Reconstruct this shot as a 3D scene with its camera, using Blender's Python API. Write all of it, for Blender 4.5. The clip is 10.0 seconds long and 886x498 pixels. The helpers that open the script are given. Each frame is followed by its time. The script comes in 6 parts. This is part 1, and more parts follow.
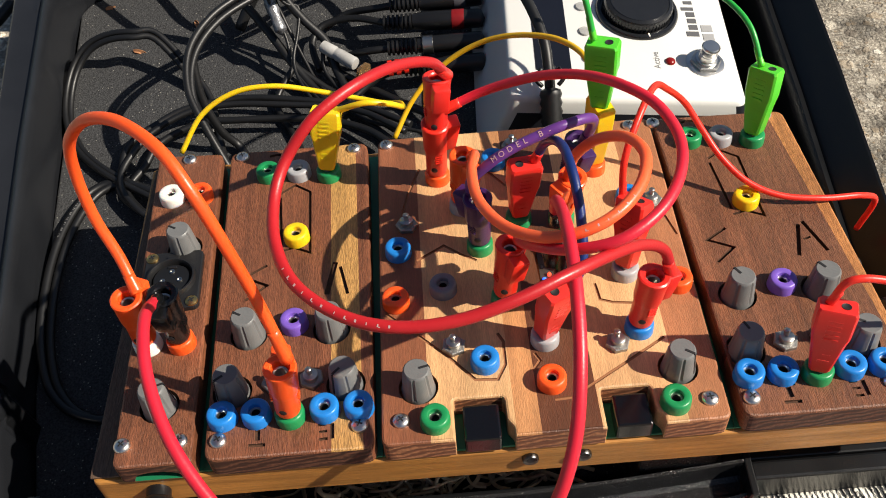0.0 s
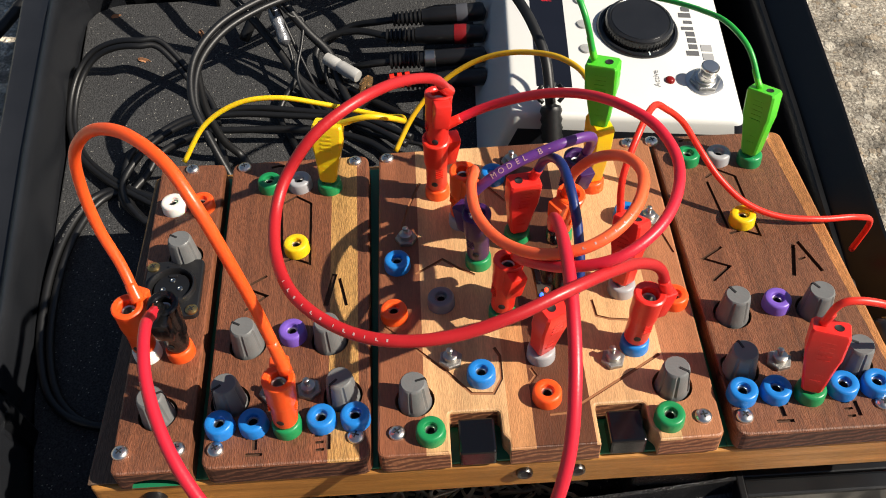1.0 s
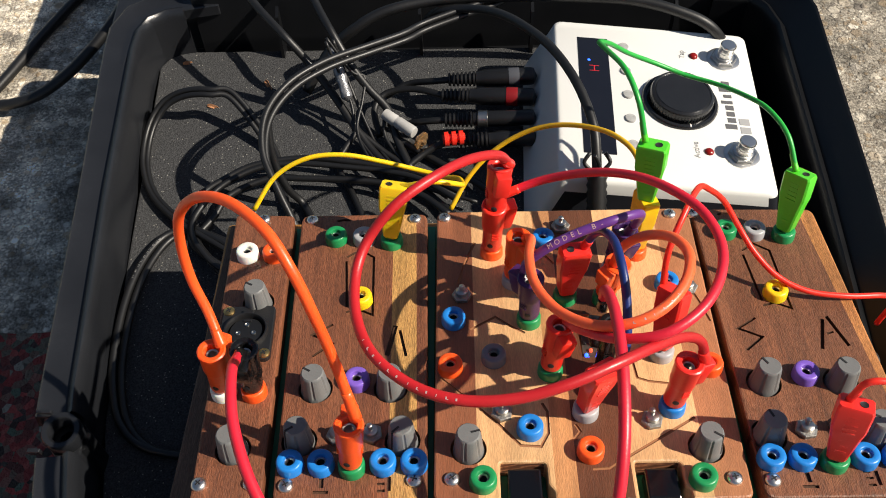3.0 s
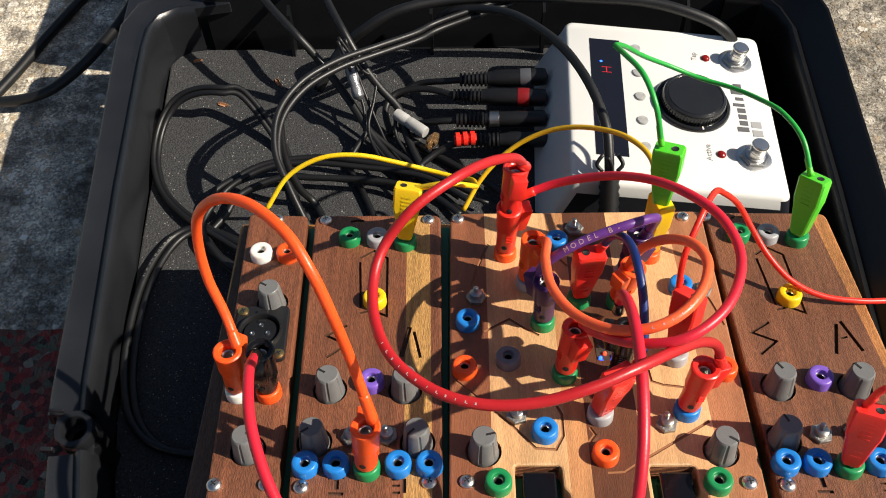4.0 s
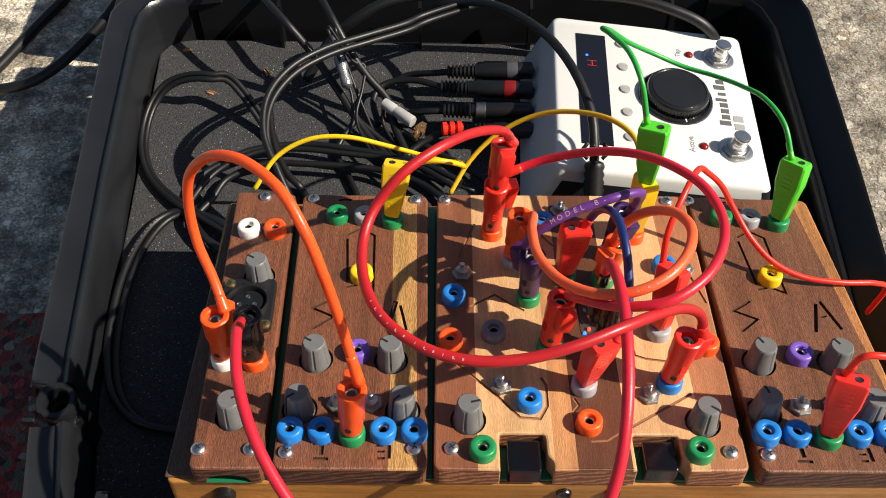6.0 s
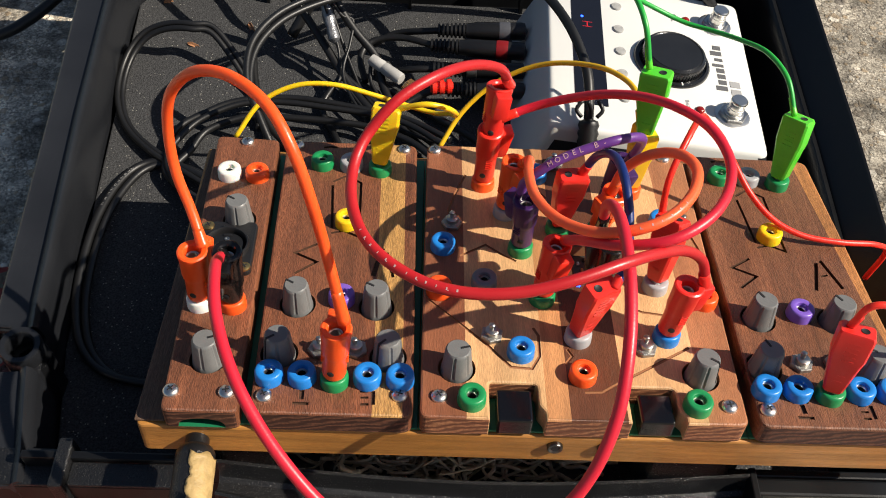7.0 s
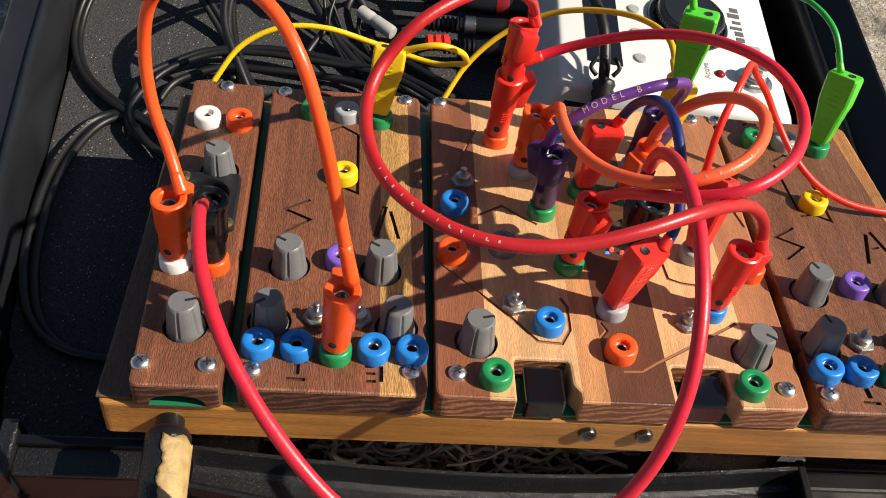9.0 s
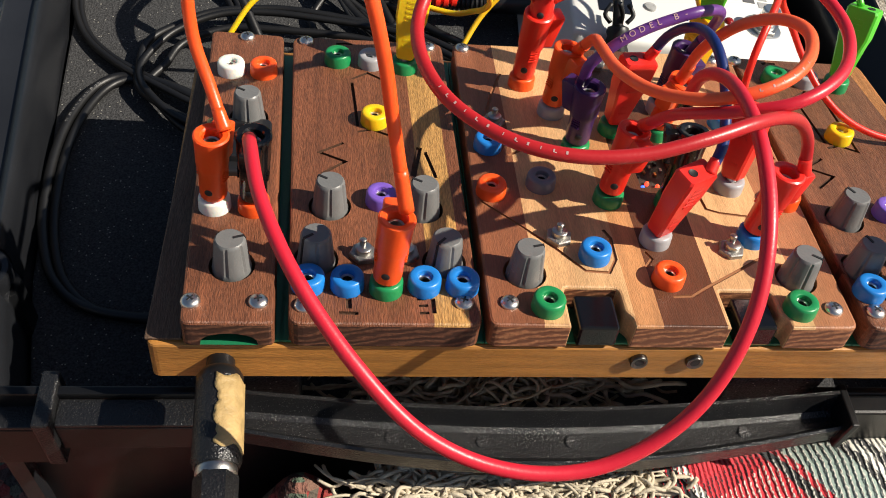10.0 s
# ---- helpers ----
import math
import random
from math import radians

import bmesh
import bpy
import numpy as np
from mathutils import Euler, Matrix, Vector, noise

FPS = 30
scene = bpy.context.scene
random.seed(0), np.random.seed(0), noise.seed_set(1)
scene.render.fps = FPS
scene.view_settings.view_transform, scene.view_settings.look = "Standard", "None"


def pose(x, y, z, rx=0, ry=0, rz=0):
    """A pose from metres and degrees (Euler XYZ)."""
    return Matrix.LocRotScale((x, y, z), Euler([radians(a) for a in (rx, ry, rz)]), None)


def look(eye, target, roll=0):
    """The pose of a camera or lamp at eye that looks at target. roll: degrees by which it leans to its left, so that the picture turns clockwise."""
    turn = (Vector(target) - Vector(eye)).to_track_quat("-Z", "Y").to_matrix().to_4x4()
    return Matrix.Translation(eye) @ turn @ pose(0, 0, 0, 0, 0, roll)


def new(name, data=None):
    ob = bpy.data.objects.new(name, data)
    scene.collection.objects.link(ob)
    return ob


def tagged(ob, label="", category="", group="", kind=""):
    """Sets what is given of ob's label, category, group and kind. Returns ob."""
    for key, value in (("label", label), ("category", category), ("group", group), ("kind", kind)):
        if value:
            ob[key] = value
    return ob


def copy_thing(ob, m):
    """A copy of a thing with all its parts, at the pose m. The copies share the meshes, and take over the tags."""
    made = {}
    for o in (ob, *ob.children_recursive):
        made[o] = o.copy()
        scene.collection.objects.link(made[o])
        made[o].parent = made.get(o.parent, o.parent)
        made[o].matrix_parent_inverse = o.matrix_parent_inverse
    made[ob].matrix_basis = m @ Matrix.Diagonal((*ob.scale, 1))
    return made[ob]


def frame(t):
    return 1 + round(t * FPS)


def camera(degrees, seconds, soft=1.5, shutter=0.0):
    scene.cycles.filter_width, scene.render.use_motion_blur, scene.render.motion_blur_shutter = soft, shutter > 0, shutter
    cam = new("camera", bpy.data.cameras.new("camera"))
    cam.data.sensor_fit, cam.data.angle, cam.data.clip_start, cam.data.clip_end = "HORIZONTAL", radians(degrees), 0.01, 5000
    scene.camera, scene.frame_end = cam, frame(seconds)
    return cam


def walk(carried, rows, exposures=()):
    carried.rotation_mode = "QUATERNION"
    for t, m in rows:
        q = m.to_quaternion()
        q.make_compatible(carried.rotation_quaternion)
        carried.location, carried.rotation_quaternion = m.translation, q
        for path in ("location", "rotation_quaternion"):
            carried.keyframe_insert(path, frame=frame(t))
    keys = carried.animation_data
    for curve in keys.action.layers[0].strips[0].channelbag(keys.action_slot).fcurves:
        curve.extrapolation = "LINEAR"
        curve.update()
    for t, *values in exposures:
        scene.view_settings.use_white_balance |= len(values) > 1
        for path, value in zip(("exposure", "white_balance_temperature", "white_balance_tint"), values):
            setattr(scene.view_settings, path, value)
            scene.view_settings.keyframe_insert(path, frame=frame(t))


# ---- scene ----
cam = camera(51.7, 10.0, soft=1.0)
PATH = [
    (0, (0.086, -0.167, 0.362), (0.077, 1.155, -1.139), -5.0),
    (0.5, (0.088, -0.165, 0.362), (0.078, 1.159, -1.137), -4.8),
    (1, (0.086, -0.168, 0.366), (0.082, 1.169, -1.122), -3.8),
    (1.5, (0.084, -0.173, 0.375), (0.081, 1.188, -1.09), -2.8),
    (2, (0.081, -0.176, 0.387), (0.071, 1.208, -1.057), -2.5),
    (2.5, (0.079, -0.177, 0.395), (0.056, 1.212, -1.044), -2.4),
    (3, (0.07, -0.178, 0.4), (0.03, 1.199, -1.05), -2.2),
    (3.2, (0.064, -0.178, 0.402), (0.019, 1.199, -1.047), -1.8),
    (4.5, (0.063, -0.175, 0.402), (0.027, 1.189, -1.06), -1.7),
    (5, (0.063, -0.174, 0.402), (0.027, 1.186, -1.063), -1.5),
    (5.2, (0.059, -0.178, 0.403), (0.025, 1.193, -1.053), -1.2),
    (6.3, (0.06, -0.196, 0.381), (0.084, 1.222, -1.029), 1.4),
    (6.5, (0.056, -0.195, 0.375), (0.089, 1.227, -1.031), 2.1),
    (7, (0.054, -0.2, 0.36), (0.115, 1.213, -1.054), 3.7),
    (7.5, (0.056, -0.202, 0.349), (0.149, 1.2, -1.074), 4.6),
    (8, (0.049, -0.199, 0.339), (0.162, 1.235, -1.05), 5.8),
    (8.5, (0.041, -0.187, 0.323), (0.184, 1.252, -1.057), 7.2),
    (9, (0.033, -0.176, 0.314), (0.204, 1.233, -1.095), 8.0),
    (9.5, (0.02, -0.177, 0.301), (0.24, 1.222, -1.112), 8.7),
    (10, (0.008, -0.188, 0.295), (0.251, 1.212, -1.113), 8.1),
]
# Two frames of reference: the synthesizer rests tilted on the case, everything else is level.
TILTED = pose(0, 0, 0.052, -7.407, 0, 0)
walk(cam, [(t, TILTED @ look(eye, target, roll)) for t, eye, target, roll in PATH])

# ---- world, sun, exposure ----
SUN_DIR = Vector((1.12, -0.33, 1.0)).normalized()
SUN_DIR = (TILTED.to_3x3() @ SUN_DIR).normalized()
world = bpy.data.worlds.new("sky")
scene.world = world
world.use_nodes = True
wn = world.node_tree.nodes
sky = wn.new("ShaderNodeTexSky")
sky.sky_type = "NISHITA"
sky.sun_disc = False
sky.sun_elevation = math.asin(SUN_DIR.z)
sky.sun_rotation = math.atan2(SUN_DIR.x, SUN_DIR.y)
world.node_tree.links.new(sky.outputs[0], wn["Background"].inputs[0])
wn["Background"].inputs[1].default_value = 0.047
sun = new("sun", bpy.data.lights.new("sun", "SUN"))
sun.data.energy = 5.0
sun.data.angle = radians(0.55)
sun.data.color = (1.0, 0.91, 0.78)
sun.matrix_world = look(SUN_DIR * 3, (0, 0, 0))
scene.view_settings.exposure = 0.48


# ---- materials ----
def nodes_of(name):
    m = bpy.data.materials.new(name)
    m.use_nodes = True
    return m, m.node_tree.nodes, m.node_tree.links, m.node_tree.nodes["Principled BSDF"]


def plain(name, color, rough=0.5, metal=0.0, vary=0.12, scale=60.0, bump=0.15, bump_scale=900.0, coat=0.0):
    """A surface with soft mottling and a fine grain."""
    m, n, l, b = nodes_of(name)
    co = n.new("ShaderNodeTexCoord")
    big = n.new("ShaderNodeTexNoise")
    big.inputs["Scale"].default_value = scale
    big.inputs["Detail"].default_value = 5
    l.new(co.outputs["Object"], big.inputs["Vector"])
    mix = n.new("ShaderNodeMix")
    mix.data_type = "RGBA"
    mix.inputs[6].default_value = (*[c * (1 - vary) for c in color], 1)
    mix.inputs[7].default_value = (*[min(1, c * (1 + vary)) for c in color], 1)
    l.new(big.outputs[0], mix.inputs[0])
    l.new(mix.outputs[2], b.inputs["Base Color"])
    fine = n.new("ShaderNodeTexNoise")
    fine.inputs["Scale"].default_value = bump_scale
    fine.inputs["Detail"].default_value = 3
    l.new(co.outputs["Object"], fine.inputs["Vector"])
    bp = n.new("ShaderNodeBump")
    bp.inputs["Strength"].default_value = bump
    bp.inputs["Distance"].default_value = 0.0006
    l.new(fine.outputs[0], bp.inputs["Height"])
    l.new(bp.outputs[0], b.inputs["Normal"])
    rr = n.new("ShaderNodeMapRange")
    rr.inputs["To Min"].default_value = max(0.02, rough - 0.1)
    rr.inputs["To Max"].default_value = min(1, rough + 0.1)
    l.new(big.outputs[0], rr.inputs["Value"])
    l.new(rr.outputs[0], b.inputs["Roughness"])
    b.inputs["Metallic"].default_value = metal
    b.inputs["Coat Weight"].default_value = coat
    return m


def wood(name, strips, axis="Y", rough=0.5, ring=420.0, grainy=1.0, pores=0.32, shear=0.0, stains=0.2):
    """Wood with its grain along axis; strips are (start x, colour) of glued laminations, whose joints lean by shear."""
    m, n, l, b = nodes_of(name)
    co = n.new("ShaderNodeTexCoord")
    sep = n.new("ShaderNodeSeparateXYZ")
    l.new(co.outputs["Object"], sep.inputs[0])
    ramp = n.new("ShaderNodeValToRGB")
    ramp.color_ramp.interpolation = "CONSTANT"
    lo, hi = -0.06, 0.26
    mr = n.new("ShaderNodeMapRange")
    mr.inputs["From Min"].default_value, mr.inputs["From Max"].default_value = lo, hi
    lean = n.new("ShaderNodeMath")
    lean.operation = "MULTIPLY_ADD"
    lean.inputs[1].default_value = shear
    l.new(sep.outputs[1], lean.inputs[0]), l.new(sep.outputs[0], lean.inputs[2])
    l.new(lean.outputs[0], mr.inputs["Value"])
    l.new(mr.outputs[0], ramp.inputs[0])
    el = ramp.color_ramp.elements
    el[0].position, el[0].color = 0.0, (*strips[0][1], 1)
    el[1].position, el[1].color = 1.0, (*strips[-1][1], 1)
    for x, c in strips[1:]:
        e = el.new((x - lo) / (hi - lo))
        e.color = (*c, 1)
    mp = n.new("ShaderNodeMapping")
    mp.inputs["Scale"].default_value = {"Y": (1, 0.035, 0.6), "X": (0.035, 1, 0.9)}[axis]
    l.new(co.outputs["Object"], mp.inputs[0])
    grain = n.new("ShaderNodeTexNoise")
    grain.inputs["Scale"].default_value = ring * 3
    grain.inputs["Detail"].default_value = 6
    grain.inputs["Roughness"].default_value = 0.65
    l.new(mp.outputs[0], grain.inputs["Vector"])
    wave = n.new("ShaderNodeTexNoise")
    wave.inputs["Scale"].default_value = ring * 0.5
    wave.inputs["Detail"].default_value = 3
    wave.inputs["Distortion"].default_value = 0.6
    l.new(mp.outputs[0], wave.inputs["Vector"])
    blot = n.new("ShaderNodeTexNoise")
    blot.inputs["Scale"].default_value = 38
    blot.inputs["Detail"].default_value = 4
    long = n.new("ShaderNodeMapping")
    long.inputs["Scale"].default_value = {"Y": (1.6, 0.45, 1), "X": (0.45, 1.6, 1.6)}[axis]
    l.new(co.outputs["Object"], long.inputs[0])
    l.new(long.outputs[0], blot.inputs["Vector"])

    def factor(src, lo_, hi_, a, z):
        k = n.new("ShaderNodeMapRange")
        k.inputs["From Min"].default_value, k.inputs["From Max"].default_value = lo_, hi_
        k.inputs["To Min"].default_value, k.inputs["To Max"].default_value = a, z
        l.new(src, k.inputs["Value"])
        return k.outputs[0]

    mq = n.new("ShaderNodeMapping")
    mq.inputs["Scale"].default_value = {"Y": (1, 0.10, 0.6), "X": (0.10, 1, 0.9)}[axis]
    l.new(co.outputs["Object"], mq.inputs[0])
    pore = n.new("ShaderNodeTexNoise")
    pore.inputs["Scale"].default_value = 3600
    pore.inputs["Detail"].default_value = 2
    l.new(mq.outputs[0], pore.inputs["Vector"])
    f1 = factor(grain.outputs[0], 0.3, 0.7, 1 - 0.26 * grainy, 1 + 0.17 * grainy)
    f2 = factor(wave.outputs[0], 0.3, 0.7, 1 - 0.22 * grainy, 1 + 0.18 * grainy)
    f4 = factor(pore.outputs[0], 0.36, 0.62, 1 - pores, 1 + 0.6 * pores)
    blots = factor(blot.outputs[0], 0.32, 0.68, 1 - stains, 1 + 0.7 * stains)
    m3_ = n.new("ShaderNodeMath")
    m3_.operation = "MULTIPLY"
    l.new(f4, m3_.inputs[0]), l.new(blots, m3_.inputs[1])
    f3 = m3_.outputs[0]
    m1 = n.new("ShaderNodeMath")
    m1.operation = "MULTIPLY"
    l.new(f1, m1.inputs[0]), l.new(f2, m1.inputs[1])
    m2 = n.new("ShaderNodeMath")
    m2.operation = "MULTIPLY"
    l.new(m1.outputs[0], m2.inputs[0]), l.new(f3, m2.inputs[1])
    vm = n.new("ShaderNodeVectorMath")
    vm.operation = "SCALE"
    l.new(ramp.outputs[0], vm.inputs[0]), l.new(m2.outputs[0], vm.inputs["Scale"])
    l.new(vm.outputs[0], b.inputs["Base Color"])
    b.inputs["Roughness"].default_value = rough
    l.new(factor(grain.outputs[0], 0.3, 0.7, rough + 0.12, rough - 0.08), b.inputs["Roughness"])
    bp = n.new("ShaderNodeBump")
    bp.inputs["Strength"].default_value = 0.45
    bp.inputs["Distance"].default_value = 0.0006
    l.new(f4, bp.inputs["Height"])
    l.new(bp.outputs[0], b.inputs["Normal"])
    return m


DARK, PINK, WALNUT = (0.205, 0.072, 0.033), (0.52, 0.245, 0.10), (0.118, 0.043, 0.020)
WOOD_A = wood("mahogany with pale edge", [(0, DARK), (-0.0098, (0.62, 0.38, 0.16))], rough=0.46, shear=0.03)
WOOD_B = wood("mahogany with yellow strip", [(0, DARK), (0.0388, (0.52, 0.28, 0.088)), (0.0503, DARK)], rough=0.46, shear=0.023)
WOOD_C = wood("laminated maple and walnut", [(0, (0.245, 0.088, 0.041)), (0.0745, (0.64, 0.365, 0.17)), (0.0885, (0.69, 0.405, 0.19)), (0.1038, PINK), (0.1133, WALNUT), (0.1345, (0.69, 0.40, 0.188)), (0.1645, (0.40, 0.165, 0.074))], rough=0.42, grainy=0.5, pores=0.13)
WOOD_D = wood("mahogany with oak edge", [(0, (0.21, 0.081, 0.039)), (0.2130, (0.187, 0.074, 0.036)), (0.2468, (0.46, 0.19, 0.06))], rough=0.46, shear=0.075)
PINE = wood("varnished pine", [(0, (0.47, 0.208, 0.047)), (1, (0.47, 0.208, 0.047))], axis="X", rough=0.36, ring=110, grainy=1.5, pores=0.12, stains=0.32)
OLDRAIL = wood("weathered dark rail", [(0, (0.13, 0.075, 0.045)), (1, (0.13, 0.075, 0.045))], rough=0.65)
BURNT = plain("burnt groove", (0.07, 0.03, 0.014), 0.8, vary=0.6, scale=420, bump=0.6)
TAN_CUT = plain("scorched shallow cut", (0.30, 0.13, 0.055), 0.75)


def end_grain(name, dark, light):
    """Sawn end grain: wavy growth rings with pale torn fibres."""
    m, n, l, b = nodes_of(name)
    co = n.new("ShaderNodeTexCoord")
    mp = n.new("ShaderNodeMapping")
    mp.inputs["Rotation"].default_value = (0, radians(24), 0)
    mp.inputs["Scale"].default_value = (0.45, 1, 1.0)
    l.new(co.outputs["Object"], mp.inputs[0])
    wv = n.new("ShaderNodeTexWave")
    wv.bands_direction = "Z"
    wv.inputs["Scale"].default_value = 130
    wv.inputs["Distortion"].default_value = 7
    wv.inputs["Detail"].default_value = 4
    wv.inputs["Detail Scale"].default_value = 1.6
    l.new(mp.outputs[0], wv.inputs["Vector"])
    nz = n.new("ShaderNodeTexNoise")
    nz.inputs["Scale"].default_value = 900
    nz.inputs["Detail"].default_value = 4
    l.new(co.outputs["Object"], nz.inputs["Vector"])
    mu = n.new("ShaderNodeMath")
    mu.operation = "MULTIPLY"
    l.new(wv.outputs[1], mu.inputs[0]), l.new(nz.outputs[0], mu.inputs[1])
    ramp = n.new("ShaderNodeValToRGB")
    ramp.color_ramp.elements[0].position, ramp.color_ramp.elements[0].color = 0.12, (*dark, 1)
    ramp.color_ramp.elements[1].position, ramp.color_ramp.elements[1].color = 0.62, (*light, 1)
    l.new(mu.outputs[0], ramp.inputs[0])
    l.new(ramp.outputs[0], b.inputs["Base Color"])
    b.inputs["Roughness"].default_value = 0.65
    bp = n.new("ShaderNodeBump")
    bp.inputs["Strength"].default_value = 0.4
    bp.inputs["Distance"].default_value = 0.0005
    l.new(mu.outputs[0], bp.inputs["Height"])
    l.new(bp.outputs[0], b.inputs["Normal"])
    return m


ENDGRAIN = end_grain("dark end grain", (0.045, 0.016, 0.009), (0.16, 0.065, 0.034))
ENDGRAIN_PALE = end_grain("pale end grain", (0.15, 0.056, 0.027), (0.42, 0.18, 0.082))
PCB = plain("green circuit board", (0.012, 0.16, 0.07), 0.35)
NICKEL = plain("nickel", (0.72, 0.7, 0.66), 0.3, 1.0, bump=0.05)
DULLSTEEL = plain("steel", (0.5, 0.49, 0.46), 0.32, 1.0, bump=0.1)
BRASS = plain("brass", (0.62, 0.42, 0.16), 0.3, 1.0)
GREY_KNOB = plain("grey knob plastic", (0.155, 0.157, 0.155), 0.4, vary=0.16, scale=180)
BLACK_MARK_AND_SHADE = plain("black print and hole shade", (0.012, 0.012, 0.013), 0.6)
BLACK_PLASTIC = plain("black plastic", (0.0095, 0.0096, 0.0105), 0.32)
BLACK_CASE = plain("black moulded plastic", (0.0058, 0.0062, 0.0072), 0.33, bump=0.1, bump_scale=1800)
BLACK_CASE.node_tree.nodes["Principled BSDF"].inputs["Specular IOR Level"].default_value = 0.32
RUBBER = plain("black rubber", (0.0068, 0.0069, 0.0075), 0.46, bump=0.1)
COLOR = {
    "white": (0.8, 0.78, 0.72), "orange": (0.92, 0.10, 0.014), "green": (0.012, 0.24, 0.075), "leafgreen": (0.02, 0.36, 0.05), "grey": (0.36, 0.36, 0.37),
    "yellow": (0.85, 0.56, 0.01), "violet": (0.19, 0.1, 0.5), "blue": (0.015, 0.2, 0.6), "red": (0.76, 0.028, 0.02),
    "black": (0.012, 0.011, 0.011), "purple": (0.045, 0.014, 0.09), "lime": (0.09, 0.58, 0.03), "darkgrey": (0.16, 0.165, 0.19),
    "crimson": (0.62, 0.016, 0.036), "scarlet": (0.82, 0.032, 0.016), "navy": (0.008, 0.025, 0.14), "amber": (0.72, 0.42, 0.01),
    "darkred": (0.45, 0.013, 0.017), "lilac": (0.12, 0.035, 0.22), "shadedred": (0.2, 0.009, 0.011), "shadedgrey": (0.07, 0.073, 0.085), "coral": (0.88, 0.13, 0.04),
}
PLASTIC = {k: plain(k + " plastic", c, 0.35, vary=0.12, bump=0.1) for k, c in COLOR.items()}
PLASTIC["black"] = plain("glossy black plug plastic", (0.006, 0.006, 0.0065), 0.2, vary=0.2, bump=0.12)
SLEEVE = {k: plain(k + " silicone sleeve", c, 0.38, vary=0.12, bump=0.12) for k, c in COLOR.items()}
for k in ("orange", "red", "scarlet", "coral", "lime", "yellow", "white"):
    for mat in (PLASTIC[k], SLEEVE[k]):
        bs = mat.node_tree.nodes["Principled BSDF"]
        bs.inputs["Subsurface Weight"].default_value = 0.35
        bs.inputs["Subsurface Radius"].default_value = (1.0, 0.45, 0.3)
        bs.inputs["Subsurface Scale"].default_value = 0.003


def dusty(name, color, rough):
    """Black moulded plastic with fine scratches and specks of dust."""
    m = plain(name, color, rough, vary=0.3, scale=40, bump=0.7, bump_scale=1300)
    n, l = m.node_tree.nodes, m.node_tree.links
    b = n["Principled BSDF"]
    old = b.inputs["Base Color"].links[0].from_socket
    co = n.new("ShaderNodeTexCoord")
    v = n.new("ShaderNodeTexVoronoi")
    v.inputs["Scale"].default_value = 2900
    l.new(co.outputs["Object"], v.inputs["Vector"])
    sep = n.new("ShaderNodeSeparateColor")
    l.new(v.outputs["Color"], sep.inputs[0])
    patchy = n.new("ShaderNodeTexNoise")
    patchy.inputs["Scale"].default_value = 60
    l.new(co.outputs["Object"], patchy.inputs["Vector"])
    lim = n.new("ShaderNodeMapRange")
    lim.inputs["From Min"].default_value, lim.inputs["From Max"].default_value = 0.35, 0.65
    lim.inputs["To Min"].default_value, lim.inputs["To Max"].default_value = 0.99, 0.86
    l.new(patchy.outputs[0], lim.inputs["Value"])
    pick = n.new("ShaderNodeMath")
    pick.operation = "GREATER_THAN"
    l.new(sep.outputs[0], pick.inputs[0]), l.new(lim.outputs[0], pick.inputs[1])
    near = n.new("ShaderNodeMath")
    near.operation = "LESS_THAN"
    near.inputs[1].default_value = 0.4
    l.new(v.outputs["Distance"], near.inputs[0])
    both = n.new("ShaderNodeMath")
    both.operation = "MULTIPLY"
    l.new(pick.outputs[0], both.inputs[0]), l.new(near.outputs[0], both.inputs[1])
    mix = n.new("ShaderNodeMix")
    mix.data_type = "RGBA"
    mix.inputs[7].default_value = (0.065, 0.062, 0.057, 1)
    l.new(both.outputs[0], mix.inputs[0]), l.new(old, mix.inputs[6])
    l.new(mix.outputs[2], b.inputs["Base Color"])
    return m


DUSTY_CASE = dusty("dusty black plastic", (0.0105, 0.0108, 0.0118), 0.3)
HANDLE_PLASTIC = dusty("dusty handle plastic", (0.0125, 0.0126, 0.0135), 0.24)
# The case plastic again, lightened and blued to paint in its skylit sheen.
SHEEN_CASE = plain("black moulded plastic lightened for sheen", (0.0125, 0.0135, 0.016), 0.22, vary=0.3, scale=35, bump=0.2, bump_scale=1800)


# ---- building helpers ----
def part(name, bm, material, parent, label=""):
    mesh = bpy.data.meshes.new(name)
    bm.to_mesh(mesh)
    bm.free()
    for mat in material if isinstance(material, (list, tuple)) else [material]:
        mesh.materials.append(mat)
    ob = new(name, mesh)
    ob.parent = parent
    if label:
        ob["label"] = label
    return ob


def thing(name, m, label, category, group="", kind=""):
    ob = new(name)
    ob.empty_display_size = 0.01
    ob.matrix_basis = m
    return tagged(ob, label, category, group, kind)


def smooth(bm, angle=40):
    for f in bm.faces:
        f.smooth = True
    lim = radians(angle)
    for e in bm.edges:
        if len(e.link_faces) == 2 and e.calc_face_angle(0) > lim:
            e.smooth = False
    return bm


